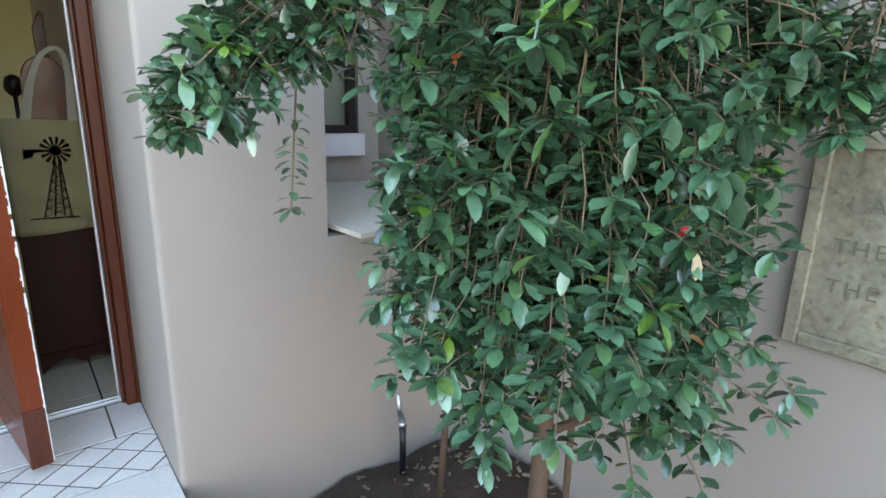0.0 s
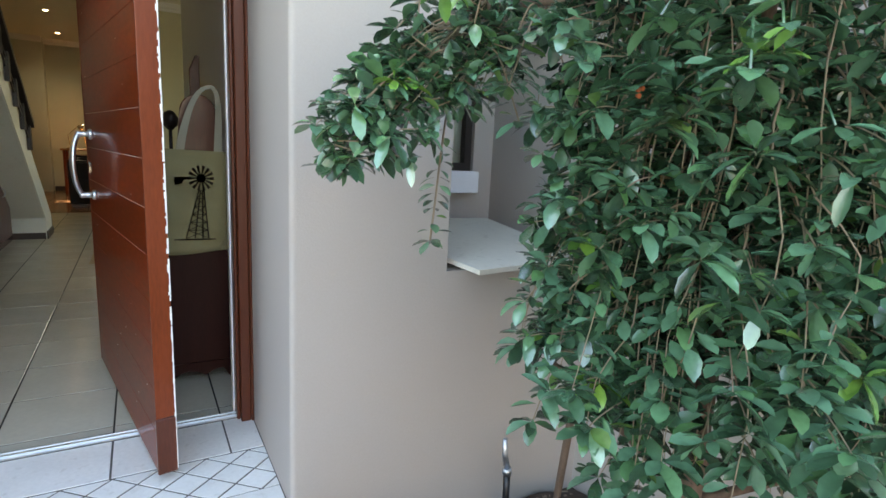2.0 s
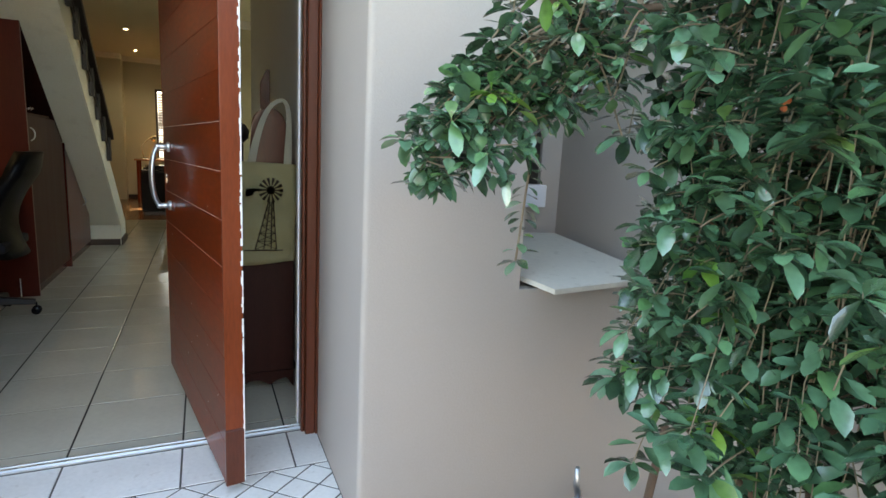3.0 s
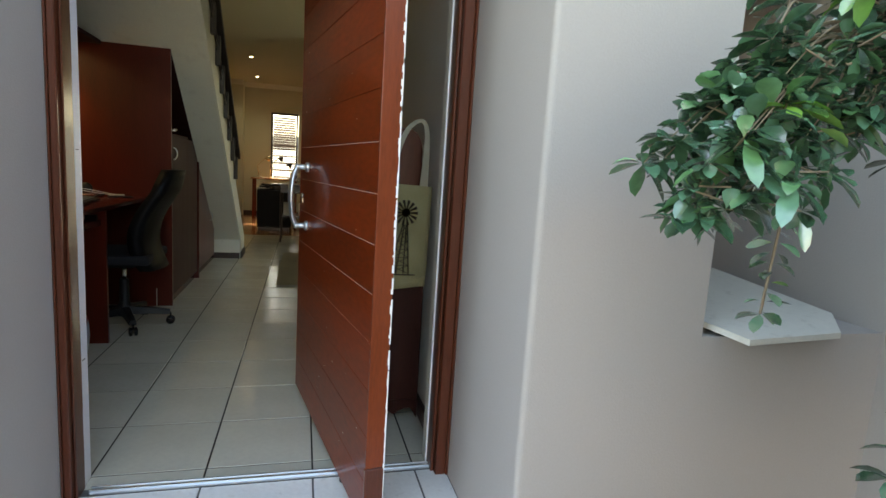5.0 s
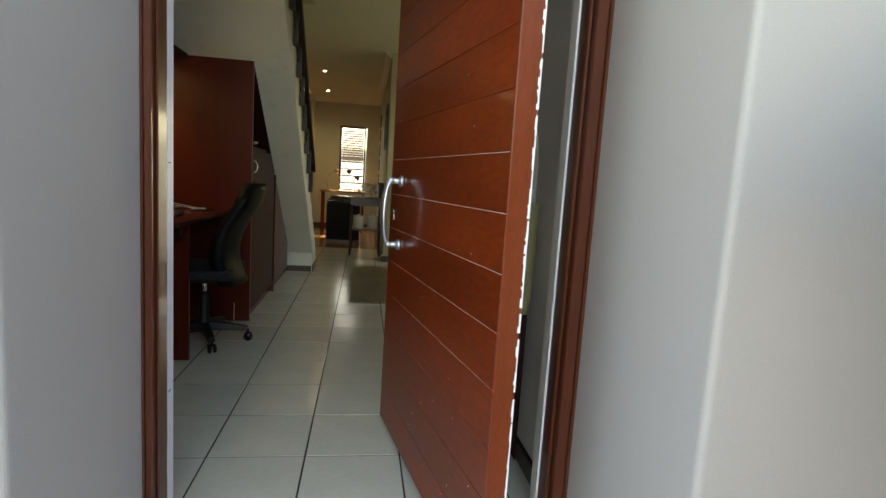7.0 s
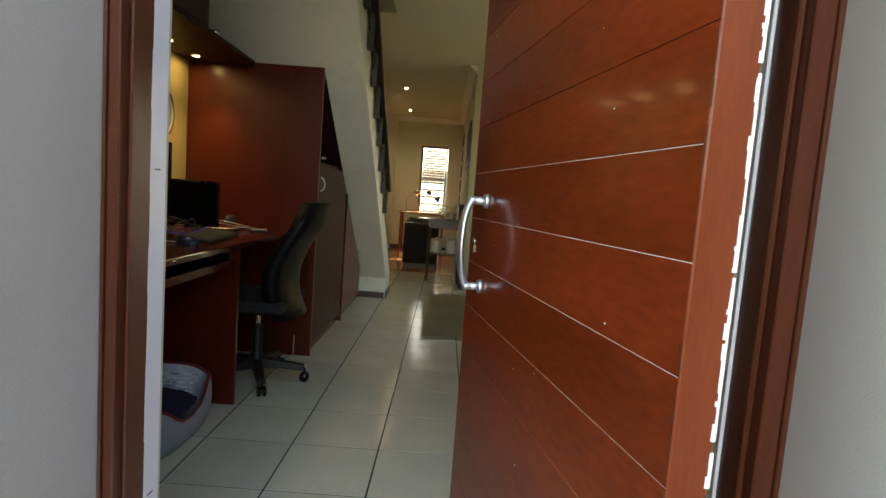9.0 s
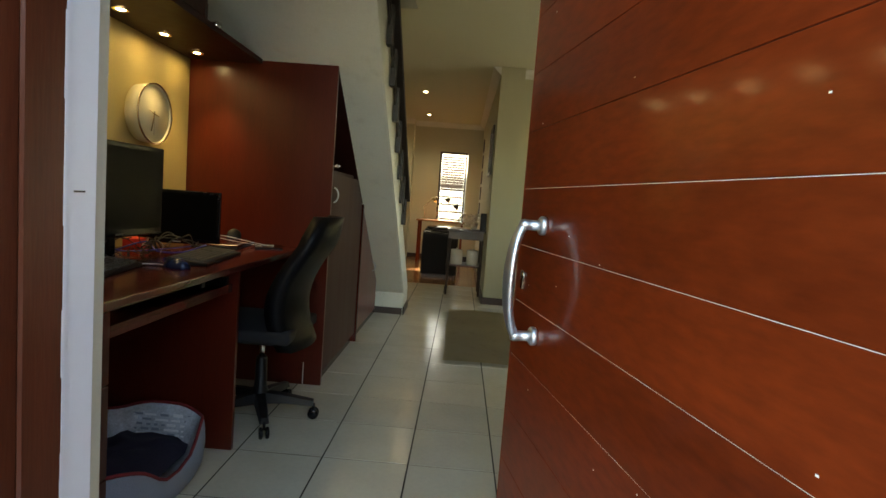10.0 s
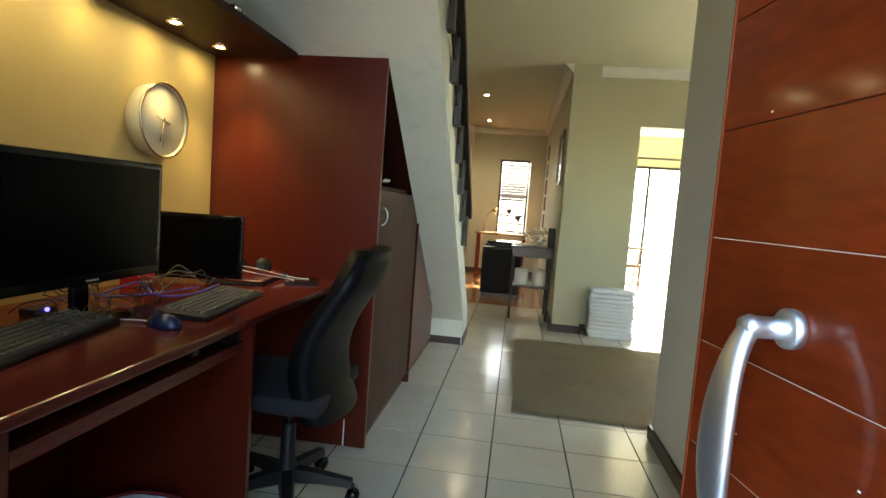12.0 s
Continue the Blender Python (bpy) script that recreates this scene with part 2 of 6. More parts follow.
M = {
    "taupe": surface("taupe_plaster", (0.40, 0.365, 0.335), 0.75, coarse=1.3, fine=160, vary=0.05, bump=0.35, bump_scale=220),
    "cream": surface("cream_plaster", (0.54, 0.53, 0.41), 0.7, coarse=1.1, fine=140, vary=0.05, bump=0.25, bump_scale=160),
    # paler copy of the cream, with daylight from the entry in its colour
    "pale_wall": surface("lit_grey_cream_plaster", (0.68, 0.68, 0.62), 0.65, coarse=1.1, fine=140, vary=0.05, bump=0.25, bump_scale=160),
    "yellow": surface("warm_yellow_plaster", (0.52, 0.415, 0.175), 0.6, coarse=1.4, fine=140, vary=0.06, bump=0.2, bump_scale=160),
    "soffit": surface("pale_green_plaster", (0.80, 0.80, 0.70), 0.6, coarse=2.2, fine=90, vary=0.07, bump=0.5, bump_scale=60, stain=0.15),
    "ceiling": surface("ceiling_paint", (0.66, 0.64, 0.48), 0.8, coarse=1.2, fine=90, vary=0.03, bump=0.1),
    "cornice": surface("cornice_paint", (0.72, 0.71, 0.64), 0.6, coarse=2, fine=60, vary=0.03),
    "tile": surface("glazed_floor_tile", (0.58, 0.55, 0.45), 0.15, coarse=5, fine=45, vary=0.10, bump=0.04, own=0.05, stain=0.12),
    "porch_tile": surface("matt_porch_tile", (0.80, 0.80, 0.78), 0.42, coarse=7, fine=70, vary=0.10, bump=0.15, own=0.05, stain=0.25),
    "grout": surface("dark_grout", (0.022, 0.020, 0.018), 0.9, coarse=30, fine=200, vary=0.3),
    "porch_grout": surface("grey_porch_grout", (0.12, 0.115, 0.11), 0.9, coarse=30, fine=200, vary=0.3),
    "parquet": surface("honey_parquet", (0.30, 0.13, 0.05), 0.18, coarse=6, fine=60, vary=0.2, stretch=(6, 0.6, 1), own=0.12),
    "door": surface("varnished_door_wood", (0.150, 0.022, 0.005), 0.42, coarse=2.1, fine=24, vary=0.50, stretch=(2, 0.8, 3.0), spec=0.10, own=0.10, coat=0.42, dark=(0.070, 0.010, 0.003)),
    "door_edge": surface("door_edge_wood", (0.17, 0.033, 0.010), 0.42, spec=0.2, coat=0.2, coarse=4, fine=40, vary=0.3, stretch=(4, 4, 0.7), bump=0.2),
    "frame": surface("frame_wood", (0.090, 0.022, 0.010), 0.36, coat=0.25, coarse=5, fine=40, vary=0.3, stretch=(6, 6, 0.6), bump=0.2, stain=0.2, spec=0.28),
    "chip": surface("bare_white_filler", (0.80, 0.80, 0.78), 0.7, coarse=20, fine=90, vary=0.1),
    "white": surface("white_gloss_paint", (0.78, 0.80, 0.84), 0.4, coarse=6, fine=50, vary=0.03),
    "veneer": surface("dark_red_veneer", (0.095, 0.0105, 0.004), 0.36, coarse=1.4, fine=22, vary=0.36, stretch=(9, 9, 0.7), bump=0.08, spec=0.18, coat=0.60, coat_rough=0.30),
    "veneer_dark": surface("dark_veneer_top", (0.078, 0.012, 0.009), 0.18, coarse=3, fine=40, vary=0.25, stretch=(7, 0.8, 7), spec=0.32),
    # copy of the red veneer with the desk's shade put into its colour
    "veneer_low": surface("shaded_drawer_veneer", (0.062, 0.009, 0.005), 0.40, coarse=1.6, fine=22, vary=0.3, stretch=(9, 2, 0.7), spec=0.2, coat=0.2),
    "grey_door": surface("grey_brown_cupboard_laminate", (0.050, 0.019, 0.014), 0.42, coarse=2, fine=30, vary=0.3, stretch=(6, 6, 0.8), spec=0.12),
    "skirting": surface("dark_skirting", (0.035, 0.018, 0.014), 0.35, coarse=6, fine=50, vary=0.3),
    "steel": surface("brushed_aluminium", (0.62, 0.66, 0.70), 0.42, 1.0, coarse=10, fine=120, vary=0.06, stretch=(1, 1, 4)),
    "chrome": surface("bright_chrome", (0.72, 0.70, 0.66), 0.10, 1.0, coarse=6, fine=50, vary=0.03),
    "black_metal": surface("dark_bronze_metal", (0.012, 0.007, 0.006), 0.5, 0.0, coarse=6, fine=80, vary=0.3),
    "plastic": surface("black_plastic", (0.010, 0.010, 0.011), 0.45, coarse=8, fine=120, vary=0.3, spec=0.3),
    "gloss_black": surface("glossy_black_plastic", (0.005, 0.005, 0.006), 0.14, coarse=5, fine=60, vary=0.2, spec=0.2),
    "screen": surface("dark_screen", (0.003, 0.003, 0.003), 0.22, coarse=2, fine=50, vary=0.1, spec=0.03),
    "leather": surface("black_leatherette", (0.005, 0.005, 0.006), 0.38, coarse=5, fine=180, vary=0.35, bump=0.3, bump_scale=260, spec=0.12),
    "fabric_black": surface("black_fabric", (0.012, 0.012, 0.015), 0.9, coarse=6, fine=300, vary=0.3, bump=0.5),
    "keycap": surface("keycap_plastic", (0.085, 0.082, 0.070), 0.5, coarse=8, fine=150, vary=0.25, own=0.1),
    "mouse_blue": surface("metallic_blue_plastic", (0.012, 0.024, 0.07), 0.25, 0.3, coarse=6, fine=60, vary=0.15),
    "red": surface("red_card", (0.45, 0.02, 0.02), 0.5, coarse=6, fine=60, vary=0.12),
    "cable_black": surface("black_cable", (0.012, 0.012, 0.012), 0.5, vary=0.2),
    "cable_white": surface("white_cable", (0.70, 0.70, 0.68), 0.5, vary=0.06),
    "cable_blue": surface("blue_cable", (0.04, 0.05, 0.35), 0.4, vary=0.1),
    "led": glow("blue_led", (0.06, 0.05, 1.0), 0.5),
    "bulb": glow("lamp_face", (1.0, 0.80, 0.45), 14),
    "bulb_far": glow("downlight_face", (1.0, 0.85, 0.6), 10),
    "clock_face": surface("cream_clock_face", (0.66, 0.62, 0.46), 0.55, coarse=5, fine=80, vary=0.03),
    "brass": surface("pale_brass", (0.62, 0.52, 0.34), 0.22, 1.0, coarse=8, fine=90, vary=0.06),
    "bed": surface("grey_plush", (0.27, 0.30, 0.36), 0.95, coarse=10, fine=240, vary=0.12, bump=0.8),
    "bed_print": surface("printed_cotton", (0.50, 0.53, 0.58), 0.9, coarse=16, fine=120, vary=0.5, bump=0.5),
    "blanket": surface("navy_blanket", (0.018, 0.016, 0.035), 0.95, coarse=10, fine=160, vary=0.5, bump=0.8),
    "piping": surface("dark_red_piping", (0.20, 0.012, 0.018), 0.7, vary=0.2),
    "mat": surface("olive_woven_mat", (0.36, 0.30, 0.18), 0.95, coarse=3, fine=260, vary=0.16, bump=0.9, bump_scale=420, stain=0.25),
    "towel": surface("white_quilted_cloth", (0.82, 0.83, 0.85), 0.95, coarse=8, fine=160, vary=0.05, bump=0.6),
    "canvas": surface("olive_canvas", (0.27, 0.245, 0.13), 0.9, coarse=6, fine=260, vary=0.10, bump=0.5, bump_scale=420),
    "strap": surface("pale_canvas_strap", (0.34, 0.325, 0.25), 0.9, coarse=6, fine=240, vary=0.10, bump=0.5),
    "print": surface("dark_brown_ink", (0.120, 0.092, 0.070), 0.85, coarse=30, fine=200, vary=0.4),
    # also colours the open cupboard's inside, where it stands in for shade
    "chest": surface("dark_stained_wood_and_shade", (0.030, 0.006, 0.004), 0.5, coarse=3, fine=36, vary=0.35, stretch=(6, 6, 0.8), spec=0.2),
    "stone": surface("weathered_cast_stone", (0.30, 0.285, 0.215), 0.9, coarse=11, fine=60, vary=0.50, bump=0.9, bump_scale=90, stain=0.65),
    "stone_dark": surface("recessed_letter_stone", (0.20, 0.195, 0.15), 0.95, coarse=9, fine=70, vary=0.2),
    "board": surface("weathered_white_board", (0.62, 0.60, 0.53), 0.6, coarse=7, fine=60, vary=0.08, bump=0.2, stain=0.25),
    "bark": surface("grey_brown_bark", (0.13, 0.085, 0.06), 0.9, coarse=14, fine=120, vary=0.35, stretch=(2, 2, 0.5), bump=0.8),
    "twig": surface("pale_green_twig", (0.24, 0.185, 0.125), 0.7, coarse=14, fine=90, vary=0.3, bump=0.2),
    "twig_brown": surface("thin_brown_twig", (0.17, 0.09, 0.06), 0.75, coarse=14, fine=90, vary=0.3),
    "soil": surface("dark_garden_soil", (0.045, 0.030, 0.022), 0.95, coarse=18, fine=90, vary=0.6, bump=1.0),
    "chips": surface("dry_leaf_litter", (0.19, 0.15, 0.11), 0.9, coarse=30, fine=120, vary=0.5),
    "leaf": leafy("glossy_leaf"),
    "young": leafy("young_leaf", True),
    "dead": surface("spotted_leaf", (0.28, 0.16, 0.06), 0.6, coarse=60, fine=160, vary=0.4),
    "berry": surface("red_berry", (0.60, 0.02, 0.04), 0.3, vary=0.1),
    "orange": surface("orange_flower", (0.34, 0.08, 0.025), 0.5, vary=0.2),
    "green_plaster": surface("olive_plaster", (0.48, 0.46, 0.31), 0.7, coarse=1.3, fine=140, vary=0.05, bump=0.25, bump_scale=160),
    "clear": glass("window_glass"),
    "blind": surface("dark_blind_slat", (0.05, 0.03, 0.022), 0.5, vary=0.2),
    "hose": surface("black_pipe", (0.012, 0.013, 0.016), 0.4, vary=0.2),
    # kept dark so that the unseen ground bounces little light
    "paving": surface("garden_paving", (0.12, 0.105, 0.095), 0.85, coarse=4, fine=60, vary=0.2, bump=0.4),
    "mirror": surface("mirror_glass", (0.85, 0.86, 0.85), 0.03, 1.0, vary=0.01),
    "patio": surface("pale_patio_wall", (0.75, 0.73, 0.66), 0.8, vary=0.05),
    "paper": surface("printed_paper", (0.50, 0.49, 0.45), 0.7, coarse=20, fine=90, vary=0.08),
    "ceramic": surface("white_ceramic", (0.74, 0.72, 0.64), 0.2, vary=0.04),
}


# ---- builders ----
WORLD = {}


def thing(name, at=(0, 0, 0), turn=0.0, label="", category="", group="", kind=""):
    """An Empty at the base of a thing; its parts are built in world metres, or in its own when it stands at a turn."""
    ob = new(name)
    ob.empty_display_size = 0.1
    m = Matrix.Translation(at) @ Matrix.Rotation(radians(turn), 4, "Z")
    ob.matrix_world = m
    WORLD[ob] = m
    return tagged(ob, label, category, group, kind)


def part(name, bm, material, parent=None, label="", smooth=False, local=False, **tags):
    mesh = bpy.data.meshes.new(name)
    bmesh.ops.recalc_face_normals(bm, faces=bm.faces)
    if smooth:
        for f in bm.faces:
            f.smooth = True
    bm.to_mesh(mesh)
    bm.free()
    for m in material if isinstance(material, (list, tuple)) else [material]:
        mesh.materials.append(M[m])
    ob = new(name, mesh)
    if parent:
        ob.parent = parent
        base = WORLD.get(parent, Matrix())
        WORLD[ob] = base
        if not local:
            mesh.transform(base.inverted())
    else:
        WORLD[ob] = Matrix()
    return tagged(ob, label, **tags)


def box(bm, x0, x1, y0, y1, z0, z1, bevel=0.0, m=None, index=0, seg=1):
    vs = [bm.verts.new(c) for c in ((x0, y0, z0), (x1, y0, z0), (x1, y1, z0), (x0, y1, z0), (x0, y0, z1), (x1, y0, z1), (x1, y1, z1), (x0, y1, z1))]
    fs = [bm.faces.new([vs[i] for i in q]) for q in ((0, 3, 2, 1), (4, 5, 6, 7), (0, 1, 5, 4), (1, 2, 6, 5), (2, 3, 7, 6), (3, 0, 4, 7))]
    for f in fs:
        f.material_index = index
    if bevel:
        es = list({e for f in fs for e in f.edges})
        r = bmesh.ops.bevel(bm, geom=es, offset=bevel, segments=seg, affect="EDGES", profile=0.6)
        vs = list({v for f in r["faces"] for v in f.verts} | {v for v in vs if v.is_valid})
        for f in r["faces"]:
            f.material_index = index
    if m is not None:
        bmesh.ops.transform(bm, matrix=m, verts=vs)
    return vs


def boxes(*rows, bevel=0.0):
    bm = bmesh.new()
    for r in rows:
        box(bm, *r, bevel=bevel)
    return bm


def prism(bm, pts, axis, a, b, bevel=0.0):
    """A flat outline of (u, v) points drawn out along an axis from a to b. Axis x: (y, z); y: (x, z); z: (x, y)."""
    def at(u, v, w):
        return {"x": (w, u, v), "y": (u, w, v), "z": (u, v, w)}[axis]
    lo, hi = [bm.verts.new(at(u, v, a)) for u, v in pts], [bm.verts.new(at(u, v, b)) for u, v in pts]
    fs = [bm.faces.new(lo), bm.faces.new(hi[::-1])]
    for i in range(len(pts)):
        j = (i + 1) % len(pts)
        fs.append(bm.faces.new((lo[i], lo[j], hi[j], hi[i])))
    if bevel:
        bmesh.ops.bevel(bm, geom=list({e for f in fs for e in f.edges}), offset=bevel, segments=1, affect="EDGES")
    return lo + hi


def tube(bm, pts, radius, sides=8, cap=True, index=0):
    """A round tube through points; radius is one number or one for each point."""
    pts = [Vector(p) for p in pts]
    rad = radius if isinstance(radius, (list, tuple)) else [radius] * len(pts)
    rings, ref = [], None
    for i, p in enumerate(pts):
        d = (pts[min(i + 1, len(pts) - 1)] - pts[max(i - 1, 0)]).normalized()
        if ref is None:
            ref = d.orthogonal().normalized()
        ref = (ref - d * ref.dot(d))
        ref = ref.normalized() if ref.length > 1e-6 else d.orthogonal().normalized()
        side = d.cross(ref)
        rings.append([bm.verts.new(p + (ref * math.cos(a) + side * math.sin(a)) * rad[i]) for a in (2 * math.pi * k / sides for k in range(sides))])
    for a, b in zip(rings, rings[1:]):
        for k in range(sides):
            f = bm.faces.new((a[k], a[(k + 1) % sides], b[(k + 1) % sides], b[k]))
            f.material_index, f.smooth = index, True
    if cap:
        for r in (rings[0][::-1], rings[-1]):
            bm.faces.new(r).material_index = index
    return rings


def lathe(bm, profile, m=None, sides=32, index=0):
    """A turned body: profile of (radius, height) about z, moved by m."""
    rings = []
    for r, h in profile:
        rings.append([bm.verts.new((r * math.cos(2 * math.pi * k / sides), r * math.sin(2 * math.pi * k / sides), h)) for k in range(sides)] if r > 1e-5 else [bm.verts.new((0, 0, h))])
    for a, b in zip(rings, rings[1:]):
        for k in range(sides):
            j = (k + 1) % sides
            q = [a[k % len(a)], a[j % len(a)], b[j % len(b)], b[k % len(b)]]
            q = [v for i, v in enumerate(q) if v not in q[:i]]
            if len(q) > 2:
                f = bm.faces.new(q)
                f.material_index, f.smooth = index, True
    vs = [v for r in rings for v in r]
    if m is not None:
        bmesh.ops.transform(bm, matrix=m, verts=vs)
    return vs


def bezier(p0, p1, p2, p3, n=12):
    p0, p1, p2, p3 = map(Vector, (p0, p1, p2, p3))
    return [p0 * (1 - t) ** 3 + p1 * 3 * t * (1 - t) ** 2 + p2 * 3 * t * t * (1 - t) + p3 * t ** 3 for t in (k / n for k in range(n + 1))]


def structure(name, bm, material, label="", **more):
    return part(name, bm, material, None, label, kind="structure", **more)


# ---- outside: ground, facade, porch ----
DOOR_Y = 2.12          # outer face of the door frame
PIER_L, PIER_R = -0.892, 0.322
FACE_Y = 1.52          # outer face of the facade right of the door
SIDE_X = 1.45          # the garden's side wall
BED_Z = -0.25

structure("ground", boxes((-60, 60, -60, 60, -0.40, -0.32)), "paving", "wide garden paving under the house")
structure("garden_bed", boxes((PIER_R, SIDE_X, -1.6, FACE_Y, -0.32, BED_Z)), "soil", "dark soil bed along the plastered house wall")


def rounded_wall(pts, z0, z1, radius_at):
    """A wall from a closed outline, with the listed corners rounded."""
    out = []
    n = len(pts)
    for i, p in enumerate(pts):
        p = Vector(p)
        r = radius_at.get(i, 0)
        if not r:
            out.append(tuple(p))
            continue
        a, b = (Vector(pts[i - 1]) - p).normalized(), (Vector(pts[(i + 1) % n]) - p).normalized()
        s, e = p + a * r, p + b * r
        for k in range(7):
            t = k / 6
            q = s * (1 - t) ** 2 + p * 2 * t * (1 - t) + e * t * t
            out.append(tuple(q))
    bm = bmesh.new()
    prism(bm, out, "z", z0, z1)
    return bm


RX0, RX1, RY1, RZ0, RZ1 = 0.815, SIDE_X, 2.24, 0.69, 1.78   # the recess beside the door
WALL_TOP = 3.0
structure("wall_porch_pier", rounded_wall([(PIER_R, FACE_Y), (RX0, FACE_Y), (RX0, 2.30), (PIER_R, 2.30)], BED_Z, WALL_TOP, {0: 0.018}), "taupe",
          "smooth taupe plastered house wall beside the entrance")
structure("wall_under_recess", boxes((RX0, RX1 + 0.25, FACE_Y, 2.30, BED_Z, RZ0)), "taupe", "taupe plastered wall under the recess")
# its unseen lower edge is set low so that the recess darkens
structure("wall_over_recess", boxes((RX0, RX1 + 0.25, FACE_Y, 2.30, RZ1, WALL_TOP)), "taupe", "taupe plastered wall over the recess, set low to shade it")
structure("wall_recess_back", boxes((1.345, RX1, RY1, 2.30, RZ0, RZ1), (RX0, 1.345, RY1, 2.30, RZ0, 0.88), (RX0, 1.345, RY1, 2.30, 1.70, RZ1)), "taupe", "taupe plastered back of the recess")
structure("wall_garden_side", boxes((SIDE_X, SIDE_X + 0.2, -7.0, FACE_Y, BED_Z, 2.4), (SIDE_X, SIDE_X + 0.2, FACE_Y, 2.30, RZ0, RZ1)), "taupe", "taupe plastered garden side wall")
structure("wall_porch_left", rounded_wall([(-4.0, 1.60), (-0.922, 1.60), (PIER_L, 2.118), (PIER_L, 2.30), (-4.0, 2.30)], BED_Z, WALL_TOP, {1: 0.018}), "taupe",
          "smooth taupe plastered house wall beside the entrance")
structure("wall_over_door", boxes((PIER_L, PIER_R, DOOR_Y + 0.01, 2.30, 2.32, WALL_TOP)), "taupe", "taupe plastered wall over the entrance door")
# two unseen walls, their distance and height set for the court's light
structure("wall_court_end", boxes((-7.0, SIDE_X + 0.2, -7.2, -7.0, -0.32, 2.2)), "taupe", "unseen plastered wall closing the court and shaping its light")
structure("wall_court_left", boxes((-7.2, -7.0, -7.2, 2.3, -0.32, 1.8)), "taupe", "unseen plastered wall closing the court and shaping its light")


def window_unit(x0, x1, y, z0, z1):
    w = thing("window_recess", ((x0 + x1) / 2, y, z0), label="small dark framed window with a white sill, set in the recess", category="window", kind="structure")
    t = 0.035
    part("window_frame", boxes((x0, x0 + t, y, y + 0.04, z0, z1), (x1 - t, x1, y, y + 0.04, z0, z1), (x0 + t, x1 - t, y, y + 0.04, z0, z0 + t), (x0 + t, x1 - t, y, y + 0.04, z1 - t, z1)), "black_metal", w)
    part("pane", boxes((x0 + t, x1 - t, y + 0.018, y + 0.022, z0 + t, z1 - t)), "clear", w)
    part("window_sill", boxes((x0 - 0.02, x1 + 0.02, y - 0.05, y + 0.02, z0 - 0.10, z0 - 0.001), bevel=0.004), "white", w, "white painted sill")


window_unit(0.87, 1.325, RY1 - 0.01, 0.978, 1.69)

# porch floor slab and its tiles; the diamonds run in a band along the threshold
TX, TY, TS = -0.510, 2.2635, 0.36     # a crossing of joints, and the tiles' pitch
# added out of view, dark to lessen the bounce onto the lower walls
structure("court_paving", boxes((-7.0, PIER_R, -7.0, 0.90, BED_Z, -0.002), (-7.0, -1.70, 0.90, 1.60, BED_Z, -0.002)), "paving", "unseen dark paving that keeps bounced light off the walls")
structure("porch_slab", boxes((-1.70, PIER_R, 0.90, 1.60, BED_Z, -0.0025), (-0.92, PIER_R, 1.60, 2.20, BED_Z, -0.0025)), "porch_grout", "grey mortar bed of the porch floor")

# door frame and leaf
fr = thing("door_frame", (-0.30, DOOR_Y, 0), label="worn dark red-brown timber frame round the entrance", category="door frame", kind="structure")
for side, x0, s, w in (("left", PIER_L, 1, 0.56), ("right", PIER_R, -1, 1.0)):
    for name, a, b, y0, y1 in (("outer_bead", 0.0, 0.010, DOOR_Y - 0.022, DOOR_Y + 0.06), ("jamb", 0.0105, 0.046, DOOR_Y - 0.016, DOOR_Y + 0.07), ("stop", 0.0465, 0.058, DOOR_Y + 0.010, DOOR_Y + 0.0775)):
        xa, xb = sorted((x0 + s * a * w, x0 + s * b * w))
        part(name, boxes((xa, xb, y0, y1, 0, 2.28), bevel=0.003), "frame", fr)
    xa, xb = sorted((x0 + s * 0.004, x0 + s * (0.027 if side == "left" else 0.062)))
    if side == "left":
        part("lining", boxes((xa, xb, DOOR_Y + 0.078, 2.262, 0, 2.28), bevel=0.002), "white", fr, "white painted lining with ragged paint edge")
        rng = random.Random(17)
        bm = bmesh.new()
        z = 0.0
        while z < 2.27:
            h = rng.uniform(0.03, 0.11)
            d_ = 0.0030 + 0.0035 * noise.noise(Vector((z * 4.0, 3, 0))) + rng.uniform(-0.0012, 0.0012)
            box(bm, xb + 0.0005, xb + 0.0056, DOOR_Y + 0.0770 - d_, DOOR_Y + 0.0778, z, min(z + h + 0.0004, 2.28))
            z += h
        part("ragged_paint", bm, "white", fr, "white paint run unevenly over the timber stop")
        for zz in (1.075, 0.42):
            part("lock_keep", boxes((xb + 0.0001, xb + 0.0011, DOOR_Y + 0.098, DOOR_Y + 0.118, zz - 0.0012, zz + 0.0012)), "black_metal", fr, "dark slit of the lock keep")
    else:
        part("lining", boxes((xa + 0.002, xb, DOOR_Y + 0.0845, 2.262, 0, 2.28), bevel=0.001), "soffit", fr, "pale painted lining")
        part("paint_edge", boxes((xa - 0.001, xb, DOOR_Y + 0.078, DOOR_Y + 0.084, 0, 2.28), bevel=0.001), "white", fr, "thin white paint edge along the lining")
part("head", boxes((PIER_L, PIER_R, DOOR_Y - 0.01, DOOR_Y + 0.06, 2.282, 2.318), bevel=0.004), "frame", fr)
part("threshold", boxes((PIER_L + 0.055, PIER_R - 0.055, 2.150, 2.185, -0.002, 0.012), bevel=0.004), "steel", fr, "scuffed aluminium threshold strip")
for dy in (0.006, 0.026):
    part("threshold_rib", boxes((PIER_L + 0.055, PIER_R - 0.055, 2.150 + dy, 2.154 + dy, 0.0121, 0.0145)), "chrome", fr)

LEAF = Matrix.Translation((-0.014, 1.808, 0)) @ Matrix.Rotation(math.atan2(0.185, 1.0), 4, "Z")   # along +y from the outer edge
